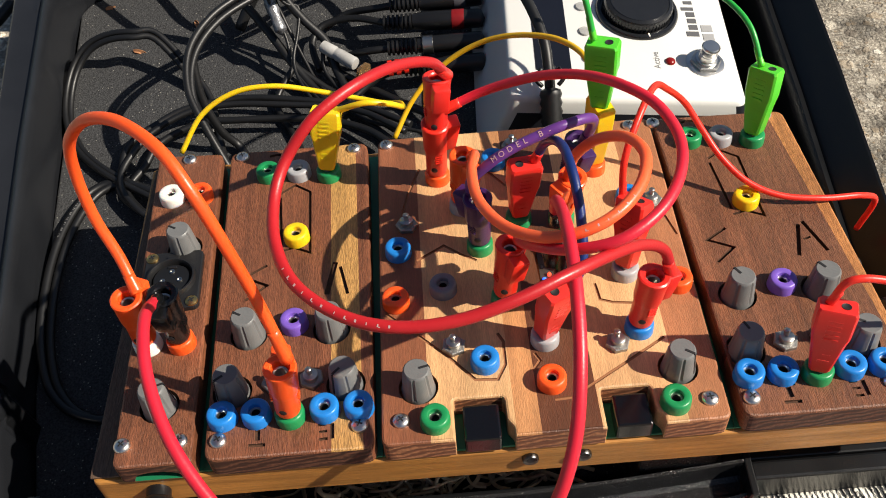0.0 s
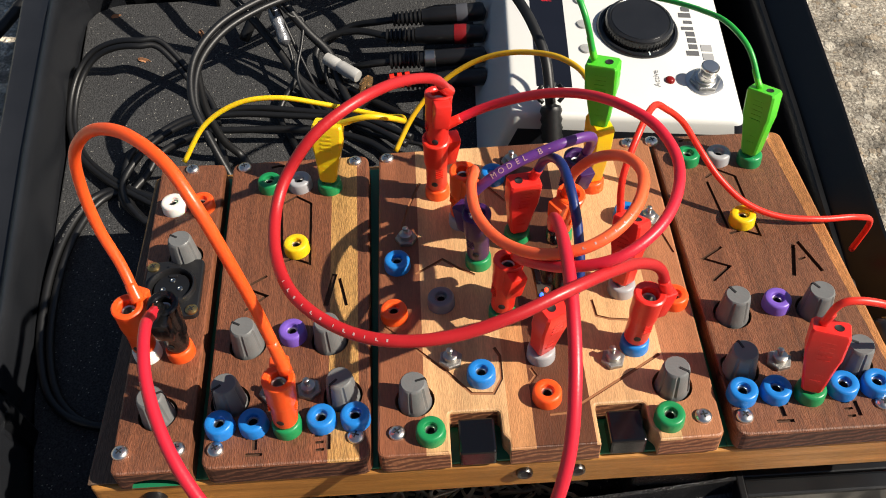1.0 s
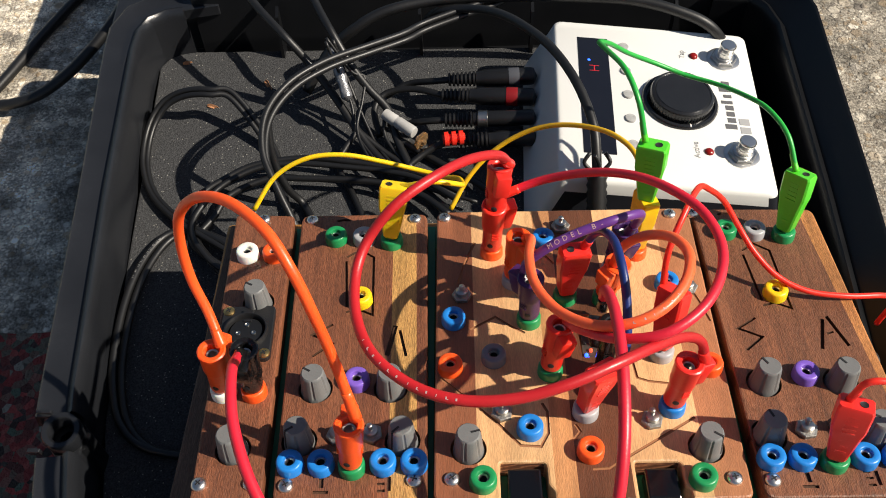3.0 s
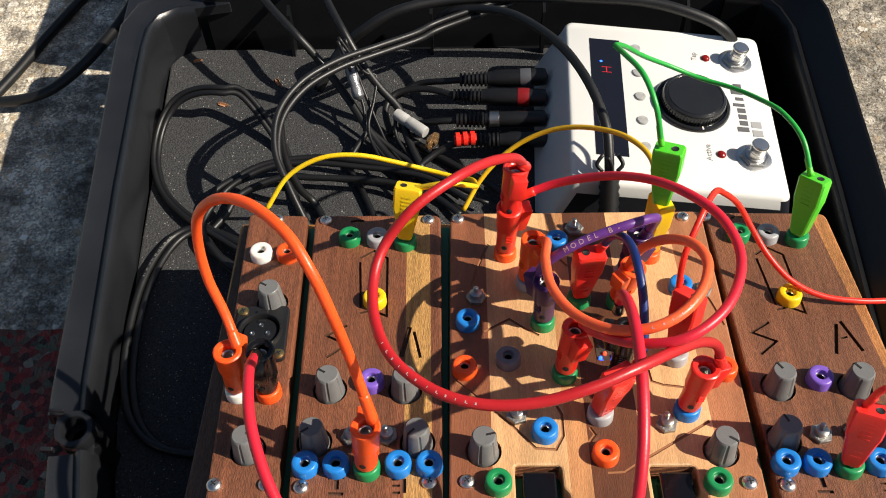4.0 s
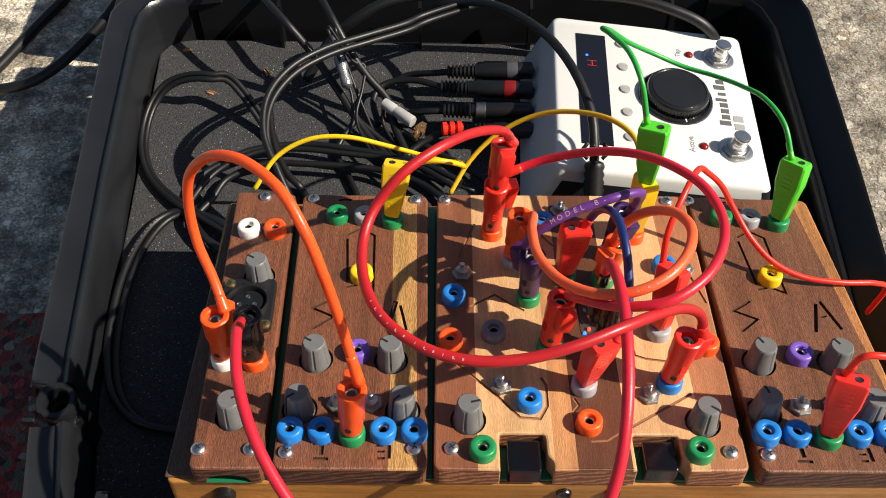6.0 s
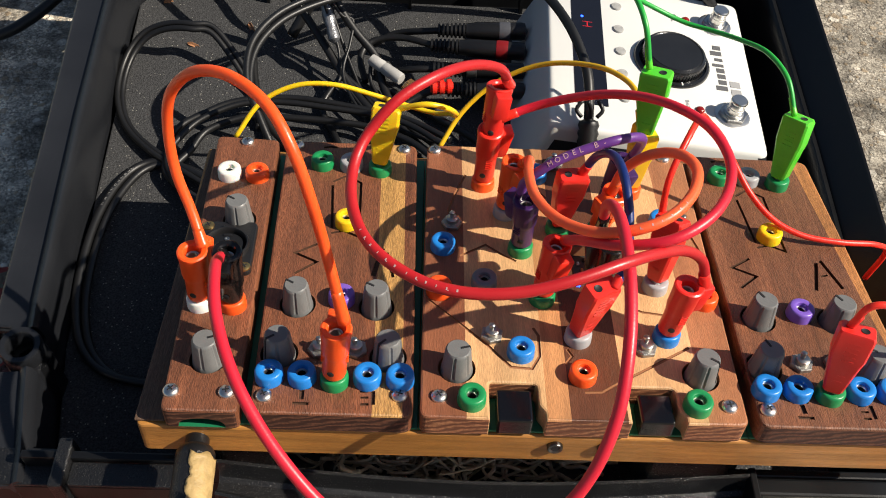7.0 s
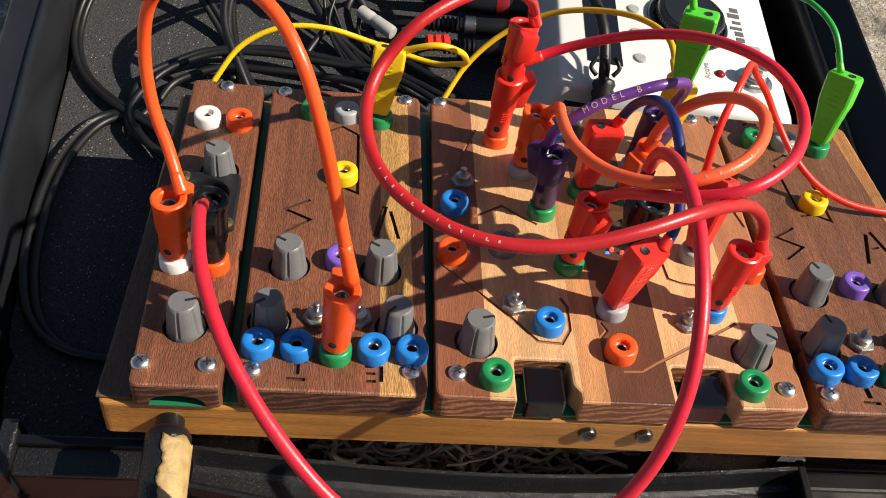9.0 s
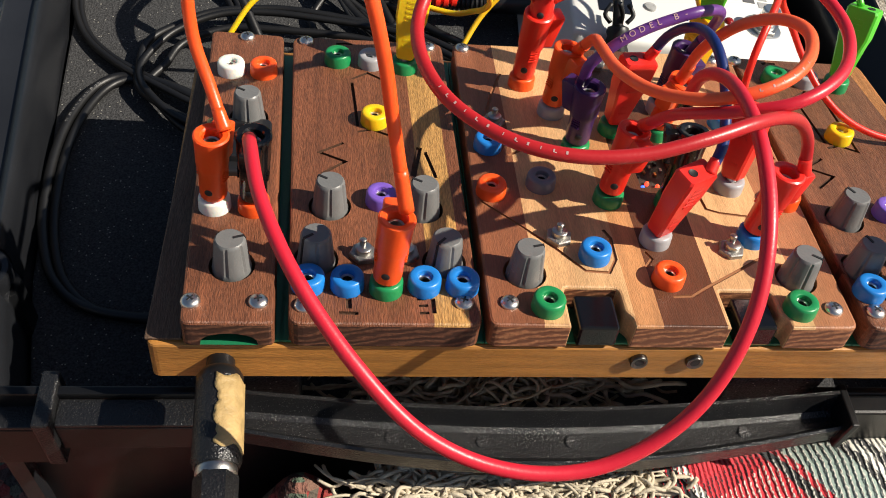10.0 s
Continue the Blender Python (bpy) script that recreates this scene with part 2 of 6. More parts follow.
def lathe(profile, seg=24, close=False):
    """A body of revolution about z from (radius, height) pairs."""
    bm = bmesh.new()
    rings = []
    for r, z in profile:
        if r < 1e-7:
            rings.append([bm.verts.new((0, 0, z))])
        else:
            rings.append([bm.verts.new((r * math.cos(2 * math.pi * i / seg), r * math.sin(2 * math.pi * i / seg), z)) for i in range(seg)])
    pairs = list(zip(rings, rings[1:])) + ([(rings[-1], rings[0])] if close else [])
    for a, b in pairs:
        for i in range(seg):
            j = (i + 1) % seg
            q = [a[i % len(a)], a[j % len(a)], b[j % len(b)], b[i % len(b)]]
            q = list(dict.fromkeys(q))
            if len(q) > 2:
                bm.faces.new(q)
    bmesh.ops.recalc_face_normals(bm, faces=bm.faces)
    return smooth(bm)


def box(x0, y0, z0, x1, y1, z1, bevel=0.0, seg=2, bm=None):
    out = bm or bmesh.new()
    r = bmesh.ops.create_cube(out, size=1.0, matrix=Matrix.Translation(((x0 + x1) / 2, (y0 + y1) / 2, (z0 + z1) / 2)) @ Matrix.Diagonal((x1 - x0, y1 - y0, z1 - z0, 1)))
    if bevel:
        edges = list({e for v in r["verts"] for e in v.link_edges})
        bmesh.ops.bevel(out, geom=edges, offset=bevel, segments=seg, affect="EDGES", profile=0.5)
    return out


def join(target, other, m=None):
    """Adds the bmesh other to target, moved by m."""
    if m is not None:
        bmesh.ops.transform(other, matrix=m, verts=other.verts)
    tmp = bpy.data.meshes.new("tmp")
    other.to_mesh(tmp)
    other.free()
    target.from_mesh(tmp)
    bpy.data.meshes.remove(tmp)
    return target


def rounded(points, radius, steps=5):
    """A closed outline with its corners rounded."""
    out = []
    n = len(points)
    for i in range(n):
        p, a, b = Vector(points[i]), Vector(points[i - 1]), Vector(points[(i + 1) % n])
        r = radius[i] if isinstance(radius, (list, tuple)) else radius
        if r <= 0:
            out.append(p)
            continue
        u, v = (a - p).normalized(), (b - p).normalized()
        s, e = p + u * r, p + v * r
        for k in range(steps + 1):
            t = k / steps
            out.append(s * (1 - t) ** 2 + p * 2 * t * (1 - t) + e * t * t)
    return out


def inset(points, d):
    n = len(points)
    area = sum(points[i - 1].x * points[i].y - points[i].x * points[i - 1].y for i in range(n))
    sgn = 1 if area > 0 else -1
    out = []
    for i in range(n):
        a = (points[i] - points[i - 1])
        b = (points[(i + 1) % n] - points[i])
        t = (a.normalized() + b.normalized()).normalized() if a.length > 0 and b.length > 0 else b.normalized()
        out.append(points[i] + Vector((-t.y, t.x)) * d * sgn)
    return out


def slab(outline, z0, z1, edge=0.0008, holes=(), endgrain=False):
    """A board with an eased upper edge. holes: (outline, depth) with depth None for a hole right through; their walls take material 1."""
    bm = bmesh.new()
    levels = [(edge, z1), (edge * 0.3, z1 - edge * 0.3), (0.0, z1 - edge), (0.0, z0)]
    loops = [[bm.verts.new((p.x, p.y, z)) for p in (inset(outline, d) if d else outline)] for d, z in levels]
    n = len(outline)
    for a, b in zip(loops, loops[1:]):
        for i in range(n):
            f = bm.faces.new((a[i], a[(i + 1) % n], b[(i + 1) % n], b[i]))
            way = outline[(i + 1) % n] - outline[i]
            if b is loops[-1] and endgrain and abs(way.y) < 0.5 * way.length:
                f.material_index = 2
    top = [bm.edges.get((loops[0][i], loops[0][(i + 1) % n])) for i in range(n)]
    low = [bm.edges.get((loops[-1][i], loops[-1][(i + 1) % n])) for i in range(n)]
    for pts, depth in holes:
        zb = z0 if depth is None else z1 - depth
        a = [bm.verts.new((p[0], p[1], z1)) for p in pts]
        b = [bm.verts.new((p[0], p[1], zb)) for p in pts]
        k = len(pts)
        for i in range(k):
            f = bm.faces.new((a[i], a[(i + 1) % k], b[(i + 1) % k], b[i]))
            f.material_index = 1
        top += [bm.edges.get((a[i], a[(i + 1) % k])) for i in range(k)]
        if depth is None:
            low += [bm.edges.get((b[i], b[(i + 1) % k])) for i in range(k)]
        else:
            for f in bmesh.ops.triangle_fill(bm, use_beauty=True, edges=[bm.edges.get((b[i], b[(i + 1) % k])) for i in range(k)])["geom"]:
                if isinstance(f, bmesh.types.BMFace):
                    f.material_index = 1
    bmesh.ops.triangle_fill(bm, use_beauty=True, edges=top)
    bmesh.ops.triangle_fill(bm, use_beauty=True, edges=low)
    bmesh.ops.recalc_face_normals(bm, faces=bm.faces)
    return bm


def circle(x, y, r, n=24):
    return [Vector((x + r * math.cos(2 * math.pi * i / n), y + r * math.sin(2 * math.pi * i / n))) for i in range(n)]


def stroke(points, w):
    """The outline of a cut of width w along an open line of points."""
    pts = [Vector(p) for p in points]
    left, right = [], []
    for i, p in enumerate(pts):
        a = (pts[i] - pts[i - 1]).normalized() if i else (pts[1] - pts[0]).normalized()
        b = (pts[i + 1] - pts[i]).normalized() if i + 1 < len(pts) else a
        t = (a + b).normalized()
        nrm = Vector((-t.y, t.x)) * (w / 2) / max(0.5, t.dot(a))
        left.append(p + nrm), right.append(p - nrm)
    return left + right[::-1]


def spline(points, per=8):
    """Catmull-Rom through the points."""
    p = [Vector(q) for q in points]
    p = [p[0] * 2 - p[1]] + p + [p[-1] * 2 - p[-2]]
    out = []
    for i in range(1, len(p) - 2):
        for k in range(per):
            t = k / per
            out.append(0.5 * ((2 * p[i]) + (p[i + 1] - p[i - 1]) * t + (2 * p[i - 1] - 5 * p[i] + 4 * p[i + 1] - p[i + 2]) * t * t + (3 * p[i] - p[i - 1] - 3 * p[i + 1] + p[i + 2]) * t ** 3))
    out.append(p[-2])
    return out


def tube(points, r, seg=12, per=8, taper=None):
    """A round cable along a smooth line."""
    line = spline(points, per)
    bm = bmesh.new()
    rings = []
    nrm = None
    for i, p in enumerate(line):
        t = (line[min(i + 1, len(line) - 1)] - line[max(i - 1, 0)]).normalized()
        if nrm is None:
            nrm = t.orthogonal().normalized()
        nrm = (nrm - t * nrm.dot(t)).normalized()
        bi = t.cross(nrm)
        rr = r if taper is None else r * taper(i / (len(line) - 1))
        rings.append([bm.verts.new(p + (nrm * math.cos(2 * math.pi * k / seg) + bi * math.sin(2 * math.pi * k / seg)) * rr) for k in range(seg)])
    for a, b in zip(rings, rings[1:]):
        for k in range(seg):
            f = bm.faces.new((a[k], a[(k + 1) % seg], b[(k + 1) % seg], b[k]))
            f.smooth = True
    bm.faces.new(rings[0][::-1]), bm.faces.new(rings[-1])
    return bm


# ---- the large structure ----

def ground_material():
    """Weathered concrete with exposed aggregate: gritty grey matrix, rounded pebbles, pale and dark stains."""
    m, n, l, b = nodes_of("exposed aggregate concrete")
    co = n.new("ShaderNodeTexCoord")

    def noise_at(scale, detail, rough=0.6):
        k = n.new("ShaderNodeTexNoise")
        k.inputs["Scale"].default_value, k.inputs["Detail"].default_value, k.inputs["Roughness"].default_value = scale, detail, rough
        l.new(co.outputs["Object"], k.inputs["Vector"])
        return k

    def ramp_of(src, stops):
        k = n.new("ShaderNodeValToRGB")
        e = k.color_ramp.elements
        e[0].position, e[0].color = stops[0][0], (*stops[0][1], 1)
        e[1].position, e[1].color = stops[-1][0], (*stops[-1][1], 1)
        for p, c in stops[1:-1]:
            e.new(p).color = (*c, 1)
        l.new(src, k.inputs[0])
        return k.outputs[0]

    def math_of(op, a, c):
        k = n.new("ShaderNodeMath")
        k.operation = op
        for slot, val in ((0, a), (1, c)):
            if isinstance(val, (int, float)):
                k.inputs[slot].default_value = val
            else:
                l.new(val, k.inputs[slot])
        return k.outputs[0]

    grit = noise_at(520, 8, 0.75)
    matrix = ramp_of(grit.outputs[0], [(0.34, (0.06, 0.052, 0.042)), (0.5, (0.25, 0.22, 0.175)), (0.66, (0.56, 0.51, 0.42))])
    warp = noise_at(420, 3)
    bend = n.new("ShaderNodeVectorMath")
    bend.operation = "MULTIPLY_ADD"
    bend.inputs[1].default_value = (0.003, 0.003, 0.003)
    l.new(warp.outputs["Color"], bend.inputs[0]), l.new(co.outputs["Object"], bend.inputs[2])
    color, height = matrix, grit.outputs[0]
    for scale, share in ((310, 0.45), (150, 0.5), (88, 0.66)):
        v = n.new("ShaderNodeTexVoronoi")
        v.inputs["Scale"].default_value = scale
        l.new(bend.outputs[0], v.inputs["Vector"])
        sep = n.new("ShaderNodeSeparateColor")
        l.new(v.outputs["Color"], sep.inputs[0])
        inside = n.new("ShaderNodeMapRange")
        inside.inputs["From Min"].default_value, inside.inputs["From Max"].default_value = 0.46, 0.34
        l.new(v.outputs["Distance"], inside.inputs["Value"])
        mask = math_of("MULTIPLY", math_of("GREATER_THAN", sep.outputs[0], share), inside.outputs[0])
        stone = ramp_of(sep.outputs[1], [(0.0, (0.13, 0.115, 0.1)), (0.35, (0.30, 0.22, 0.13)), (0.6, (0.36, 0.33, 0.28)), (0.85, (0.50, 0.45, 0.36)), (1.0, (0.66, 0.62, 0.54))])
        mix = n.new("ShaderNodeMix")
        mix.data_type = "RGBA"
        l.new(math_of("MULTIPLY", mask, 0.75), mix.inputs[0]), l.new(color, mix.inputs[6]), l.new(stone, mix.inputs[7])
        color = mix.outputs[2]
        height = math_of("ADD", height, math_of("MULTIPLY", mask, 0.8))
    stain = n.new("ShaderNodeMapRange")
    stain.inputs["From Min"].default_value, stain.inputs["From Max"].default_value = 0.35, 0.65
    stain.inputs["To Min"].default_value, stain.inputs["To Max"].default_value = 0.38, 1.5
    l.new(noise_at(42, 8, 0.68).outputs[0], stain.inputs["Value"])
    vm = n.new("ShaderNodeVectorMath")
    vm.operation = "SCALE"
    # one stretch of the paving is paler and more blotched than the rest
    away = n.new("ShaderNodeVectorMath")
    away.operation = "DISTANCE"
    away.inputs[1].default_value = (-0.42, 0.30, -0.035)
    l.new(co.outputs["Object"], away.inputs[0])
    pale_area = n.new("ShaderNodeMapRange")
    pale_area.inputs["From Min"].default_value, pale_area.inputs["From Max"].default_value = 0.50, 0.85
    l.new(math_of("ADD", away.outputs["Value"], math_of("MULTIPLY", noise_at(7, 6, 0.7).outputs[0], 0.4)), pale_area.inputs["Value"])
    pale_blotch = n.new("ShaderNodeMapRange")
    pale_blotch.inputs["From Min"].default_value, pale_blotch.inputs["From Max"].default_value = 0.42, 0.60
    pale_blotch.inputs["To Min"].default_value, pale_blotch.inputs["To Max"].default_value = 1.0, 2.5
    l.new(noise_at(26, 9, 0.72).outputs[0], pale_blotch.inputs["Value"])
    blend = n.new("ShaderNodeMix")
    l.new(pale_area.outputs[0], blend.inputs[0]), l.new(pale_blotch.outputs[0], blend.inputs[2])
    blend.inputs[3].default_value = 1.0
    l.new(color, vm.inputs[0]), l.new(math_of("MULTIPLY", stain.outputs[0], blend.outputs[0]), vm.inputs["Scale"])
    l.new(vm.outputs[0], b.inputs["Base Color"])
    b.inputs["Roughness"].default_value = 0.85
    bp = n.new("ShaderNodeBump")
    bp.inputs["Strength"].default_value = 0.8
    bp.inputs["Distance"].default_value = 0.0014
    l.new(height, bp.inputs["Height"])
    l.new(bp.outputs[0], b.inputs["Normal"])
    return m


def foam_material():
    m, n, l, b = nodes_of("grey speckled foam")
    co = n.new("ShaderNodeTexCoord")
    v = n.new("ShaderNodeTexNoise")
    v.inputs["Scale"].default_value = 1100
    v.inputs["Detail"].default_value = 2
    dust = n.new("ShaderNodeTexVoronoi")
    dust.inputs["Scale"].default_value = 900
    for k in (v, dust):
        l.new(co.outputs["Object"], k.inputs["Vector"])
    ramp = n.new("ShaderNodeValToRGB")
    ramp.color_ramp.elements[0].position, ramp.color_ramp.elements[0].color = 0.3, (0.013, 0.0135, 0.015, 1)
    ramp.color_ramp.elements[1].position, ramp.color_ramp.elements[1].color = 0.72, (0.058, 0.059, 0.061, 1)
    l.new(v.outputs[0], ramp.inputs[0])
    sep = n.new("ShaderNodeSeparateColor")
    l.new(dust.outputs["Color"], sep.inputs[0])
    pick = n.new("ShaderNodeMath")
    pick.operation = "GREATER_THAN"
    pick.inputs[1].default_value = 0.94
    l.new(sep.outputs[0], pick.inputs[0])
    near = n.new("ShaderNodeMath")
    near.operation = "LESS_THAN"
    near.inputs[1].default_value = 0.32
    l.new(dust.outputs["Distance"], near.inputs[0])
    both = n.new("ShaderNodeMath")
    both.operation = "MULTIPLY"
    l.new(pick.outputs[0], both.inputs[0]), l.new(near.outputs[0], both.inputs[1])
    mix = n.new("ShaderNodeMix")
    mix.data_type = "RGBA"
    mix.inputs[7].default_value = (0.26, 0.25, 0.22, 1)
    l.new(both.outputs[0], mix.inputs[0]), l.new(ramp.outputs[0], mix.inputs[6])
    l.new(mix.outputs[2], b.inputs["Base Color"])
    b.inputs["Roughness"].default_value = 0.9
    bp = n.new("ShaderNodeBump")
    bp.inputs["Strength"].default_value = 0.8
    bp.inputs["Distance"].default_value = 0.001
    l.new(v.outputs[0], bp.inputs["Height"])
    l.new(bp.outputs[0], b.inputs["Normal"])
    return m


def plaid_material():
    """A woven tartan of red, sage, cream and black, with steep twill lines of cream weft."""
    m, n, l, b = nodes_of("tartan wool")
    co = n.new("ShaderNodeTexCoord")
    fuzz = n.new("ShaderNodeTexNoise")
    fuzz.inputs["Scale"].default_value = 700
    fuzz.inputs["Detail"].default_value = 3
    l.new(co.outputs["Object"], fuzz.inputs["Vector"])
    jog = n.new("ShaderNodeVectorMath")
    jog.operation = "MULTIPLY_ADD"
    jog.inputs[1].default_value = (0.0016, 0.0016, 0.0)
    l.new(fuzz.outputs["Color"], jog.inputs[0]), l.new(co.outputs["Object"], jog.inputs[2])
    mp = n.new("ShaderNodeMapping")
    mp.inputs["Rotation"].default_value = (0, 0, radians(-30))
    mp.inputs["Location"].default_value = (-0.1235, 0.012, 0)
    l.new(jog.outputs[0], mp.inputs[0])
    sep = n.new("ShaderNodeSeparateXYZ")
    l.new(mp.outputs[0], sep.inputs[0])

    def math_of(op, a, c, d=0.0):
        k = n.new("ShaderNodeMath")
        k.operation = op
        for slot, val in ((0, a), (1, c), (2, d)):
            if isinstance(val, (int, float)):
                k.inputs[slot].default_value = val
            else:
                l.new(val, k.inputs[slot])
        return k.outputs[0]

    def bands(src, period, stops):
        k = n.new("ShaderNodeValToRGB")
        k.color_ramp.interpolation = "CONSTANT"
        e = k.color_ramp.elements
        e[0].position, e[0].color = 0.0, (*stops[0][1], 1)
        e[1].position, e[1].color = stops[-1][0], (*stops[-1][1], 1)
        for p, c in stops[1:-1]:
            e.new(p).color = (*c, 1)
        l.new(math_of("DIVIDE", math_of("WRAP", src, period, 0.0), period), k.inputs[0])
        return k.outputs[0]

    RED, SAGE, CREAM, INK = (0.62, 0.02, 0.035), (0.27, 0.35, 0.31), (0.74, 0.71, 0.62), (0.014, 0.015, 0.017)
    warp = bands(sep.outputs[0], 0.100, [(0.0, RED), (0.30, INK), (0.335, RED), (0.36, SAGE), (0.50, INK), (0.53, CREAM), (0.56, INK), (0.60, CREAM), (0.72, CREAM), (0.78, INK), (0.84, CREAM), (0.88, INK), (0.96, CREAM)])
    weft = bands(sep.outputs[1], 0.130, [(0.0, CREAM), (0.36, INK), (0.42, RED), (0.62, INK), (0.66, CREAM)])
    twill = math_of("PINGPONG", math_of("MULTIPLY_ADD", sep.outputs[0], 1.0, math_of("MULTIPLY", sep.outputs[1], -0.5)), 0.0012)
    over = n.new("ShaderNodeMapRange")
    over.inputs["From Min"].default_value, over.inputs["From Max"].default_value = 0.00074, 0.00094
    l.new(twill, over.inputs["Value"])
    dash = math_of("GREATER_THAN", math_of("PINGPONG", sep.outputs[1], 0.0009), 0.00018)
    mix = n.new("ShaderNodeMix")
    mix.data_type = "RGBA"
    l.new(math_of("MULTIPLY", over.outputs[0], dash), mix.inputs[0]), l.new(warp, mix.inputs[6]), l.new(weft, mix.inputs[7])
    l.new(mix.outputs[2], b.inputs["Base Color"])
    b.inputs["Roughness"].default_value = 0.95
    b.inputs["Sheen Weight"].default_value = 0.25
    bp = n.new("ShaderNodeBump")
    bp.inputs["Strength"].default_value = 0.9
    bp.inputs["Distance"].default_value = 0.0012
    l.new(math_of("ADD", math_of("MULTIPLY", twill, 700.0), fuzz.outputs[0]), bp.inputs["Height"])
    l.new(bp.outputs[0], b.inputs["Normal"])
    return m


CONCRETE = ground_material()
FOAM = foam_material()
TARTAN = plaid_material()

bm = bmesh.new()
bmesh.ops.create_grid(bm, x_segments=8, y_segments=8, size=60)
bmesh.ops.translate(bm, verts=bm.verts, vec=(0, 0, -0.035))
tagged(part("ground", bm, CONCRETE, None), "weathered exposed-aggregate concrete paving, pale and brown pebbles", "ground", kind="structure")


# ---- the black case ----
def sweep(path, section, closed=False, widths=None):
    """Carries a section of (outward, height) pairs along a level path of (x, y); outward is to the right of the way."""
    bm = bmesh.new()
    pts = [Vector(p) for p in path]
    n = len(pts)
    rings = []
    for i, p in enumerate(pts):
        a = (p - pts[i - 1]).normalized() if (i or closed) else (pts[1] - p).normalized()
        b = (pts[(i + 1) % n] - p).normalized() if (i + 1 < n or closed) else a
        t = (a + b).normalized()
        nrm = Vector((t.y, -t.x)) / max(0.4, t.dot(a))
        wd = widths[i] if widths else 1.0
        rings.append([bm.verts.new((p.x + nrm.x * (o if o > -0.01 else -0.01 + (o + 0.01) * wd), p.y + nrm.y * (o if o > -0.01 else -0.01 + (o + 0.01) * wd), z)) for o, z in section])
    k = len(section)
    last = n if closed else n - 1
    for i in range(last):
        a, b = rings[i], rings[(i + 1) % n]
        for j in range(k):
            bm.faces.new((a[j], a[(j + 1) % k], b[(j + 1) % k], b[j]))
    if not closed:
        bm.faces.new(rings[0]), bm.faces.new(rings[-1][::-1])
    bmesh.ops.recalc_face_normals(bm, faces=bm.faces)
    return smooth(bm, 35)


case = thing("equipment_case", Matrix.Identity(4), "open black moulded plastic case with ridged rim, on concrete", "case")
# inner foot line of the walls, anticlockwise seen from above would be inside on the left
FOOT = rounded([Vector((-0.106, 0.015)), Vector((-0.1165, 0.080)), Vector((-0.1365, 0.372)), Vector((0.266, 0.372)), Vector((0.252, 0.015))], [0.012, 0.02, 0.02, 0.02, 0.012])
part("tray_floor", slab(inset(FOOT, -0.004), -0.0348, 0.0345, 0.002), BLACK_CASE, case)
U = lambda x, y: Vector((x, y))
# left wall: steep inner face, rounded bead, sloping flange and outer lip
wall_sec = [(0.0, -0.030), (-0.0008, 0.072), (-0.0018, 0.0775), (-0.0038, 0.0795), (-0.0060, 0.0785), (-0.0078, 0.0762), (-0.0168, 0.0782), (-0.0178, 0.0790), (-0.0186, 0.0784), (-0.0198, 0.0690), (-0.0184, 0.0686), (-0.0174, 0.0766), (-0.0085, 0.0735), (-0.0065, 0.0660), (-0.0055, -0.030)]
part("side_wall", sweep([U(-0.1130, 0.0700), U(-0.1150, 0.084), U(-0.1265, 0.21), U(-0.1345, 0.325), U(-0.1345, 0.342), U(-0.131, 0.352), U(-0.122, 0.358), U(-0.112, 0.360)], wall_sec, widths=[1.3, 1.25, 1.15, 1.5, 1.6, 1.6, 1.6, 1.6]), SHEEN_CASE, case)
part("side_wall", sweep([U(-0.0990, -0.0030), U(-0.1015, 0.0120), U(-0.1070, 0.0360), U(-0.1100, 0.0500)], wall_sec, widths=[1.3, 1.2, 1.1, 1.05]), SHEEN_CASE, case)
part("side_wall", sweep([U(-0.1102, 0.0503), U(-0.1128, 0.0697)], [(0.0, -0.030), (-0.0008, 0.070), (-0.0050, 0.070), (-0.0055, -0.030)]), SHEEN_CASE, case)
part("side_wall", sweep([U(0.240, 0.3655), U(0.262, 0.362), U(0.268, 0.352), U(0.272, 0.335), U(0.268, 0.20), U(0.262, 0.075), U(0.258, 0.012)], [(o, z + max(0, -o - 0.0078) * 1.1) for o, z in wall_sec], widths=[1.5, 1.6, 1.7, 1.7, 1.6, 1.5, 1.5]), BLACK_CASE, case)
part("back_wall", sweep([U(-0.108, 0.366), U(0.0, 0.368), U(0.13, 0.368), U(0.262, 0.366)], [(0.0, -0.030), (-0.004, 0.085), (-0.006, 0.089), (-0.03, 0.090), (-0.032, 0.086), (-0.008, 0.084), (-0.006, -0.030)]), BLACK_CASE, case)
part("corner_flange", slab(rounded([U(-0.1570, 0.3120), U(-0.1420, 0.3120), U(-0.1400, 0.3450), U(-0.1250, 0.3620), U(-0.0900, 0.3690), U(-0.0900, 0.3980), U(-0.1600, 0.3980)], [0.001, 0.001, 0.008, 0.008, 0.001, 0.001, 0.012]), 0.0690, 0.0768, 0.0008), SHEEN_CASE, case)
# the lid lies open behind the case, unseen; placed from the shadow it casts
lid = slab(rounded([U(-0.1480, 0.4095), U(0.2860, 0.4095), U(0.2860, 0.7400), U(-0.1480, 0.7400)], 0.014), -0.0340, 0.0990, 0.004)
part("lid", lid, BLACK_CASE, case, "open black plastic lid")
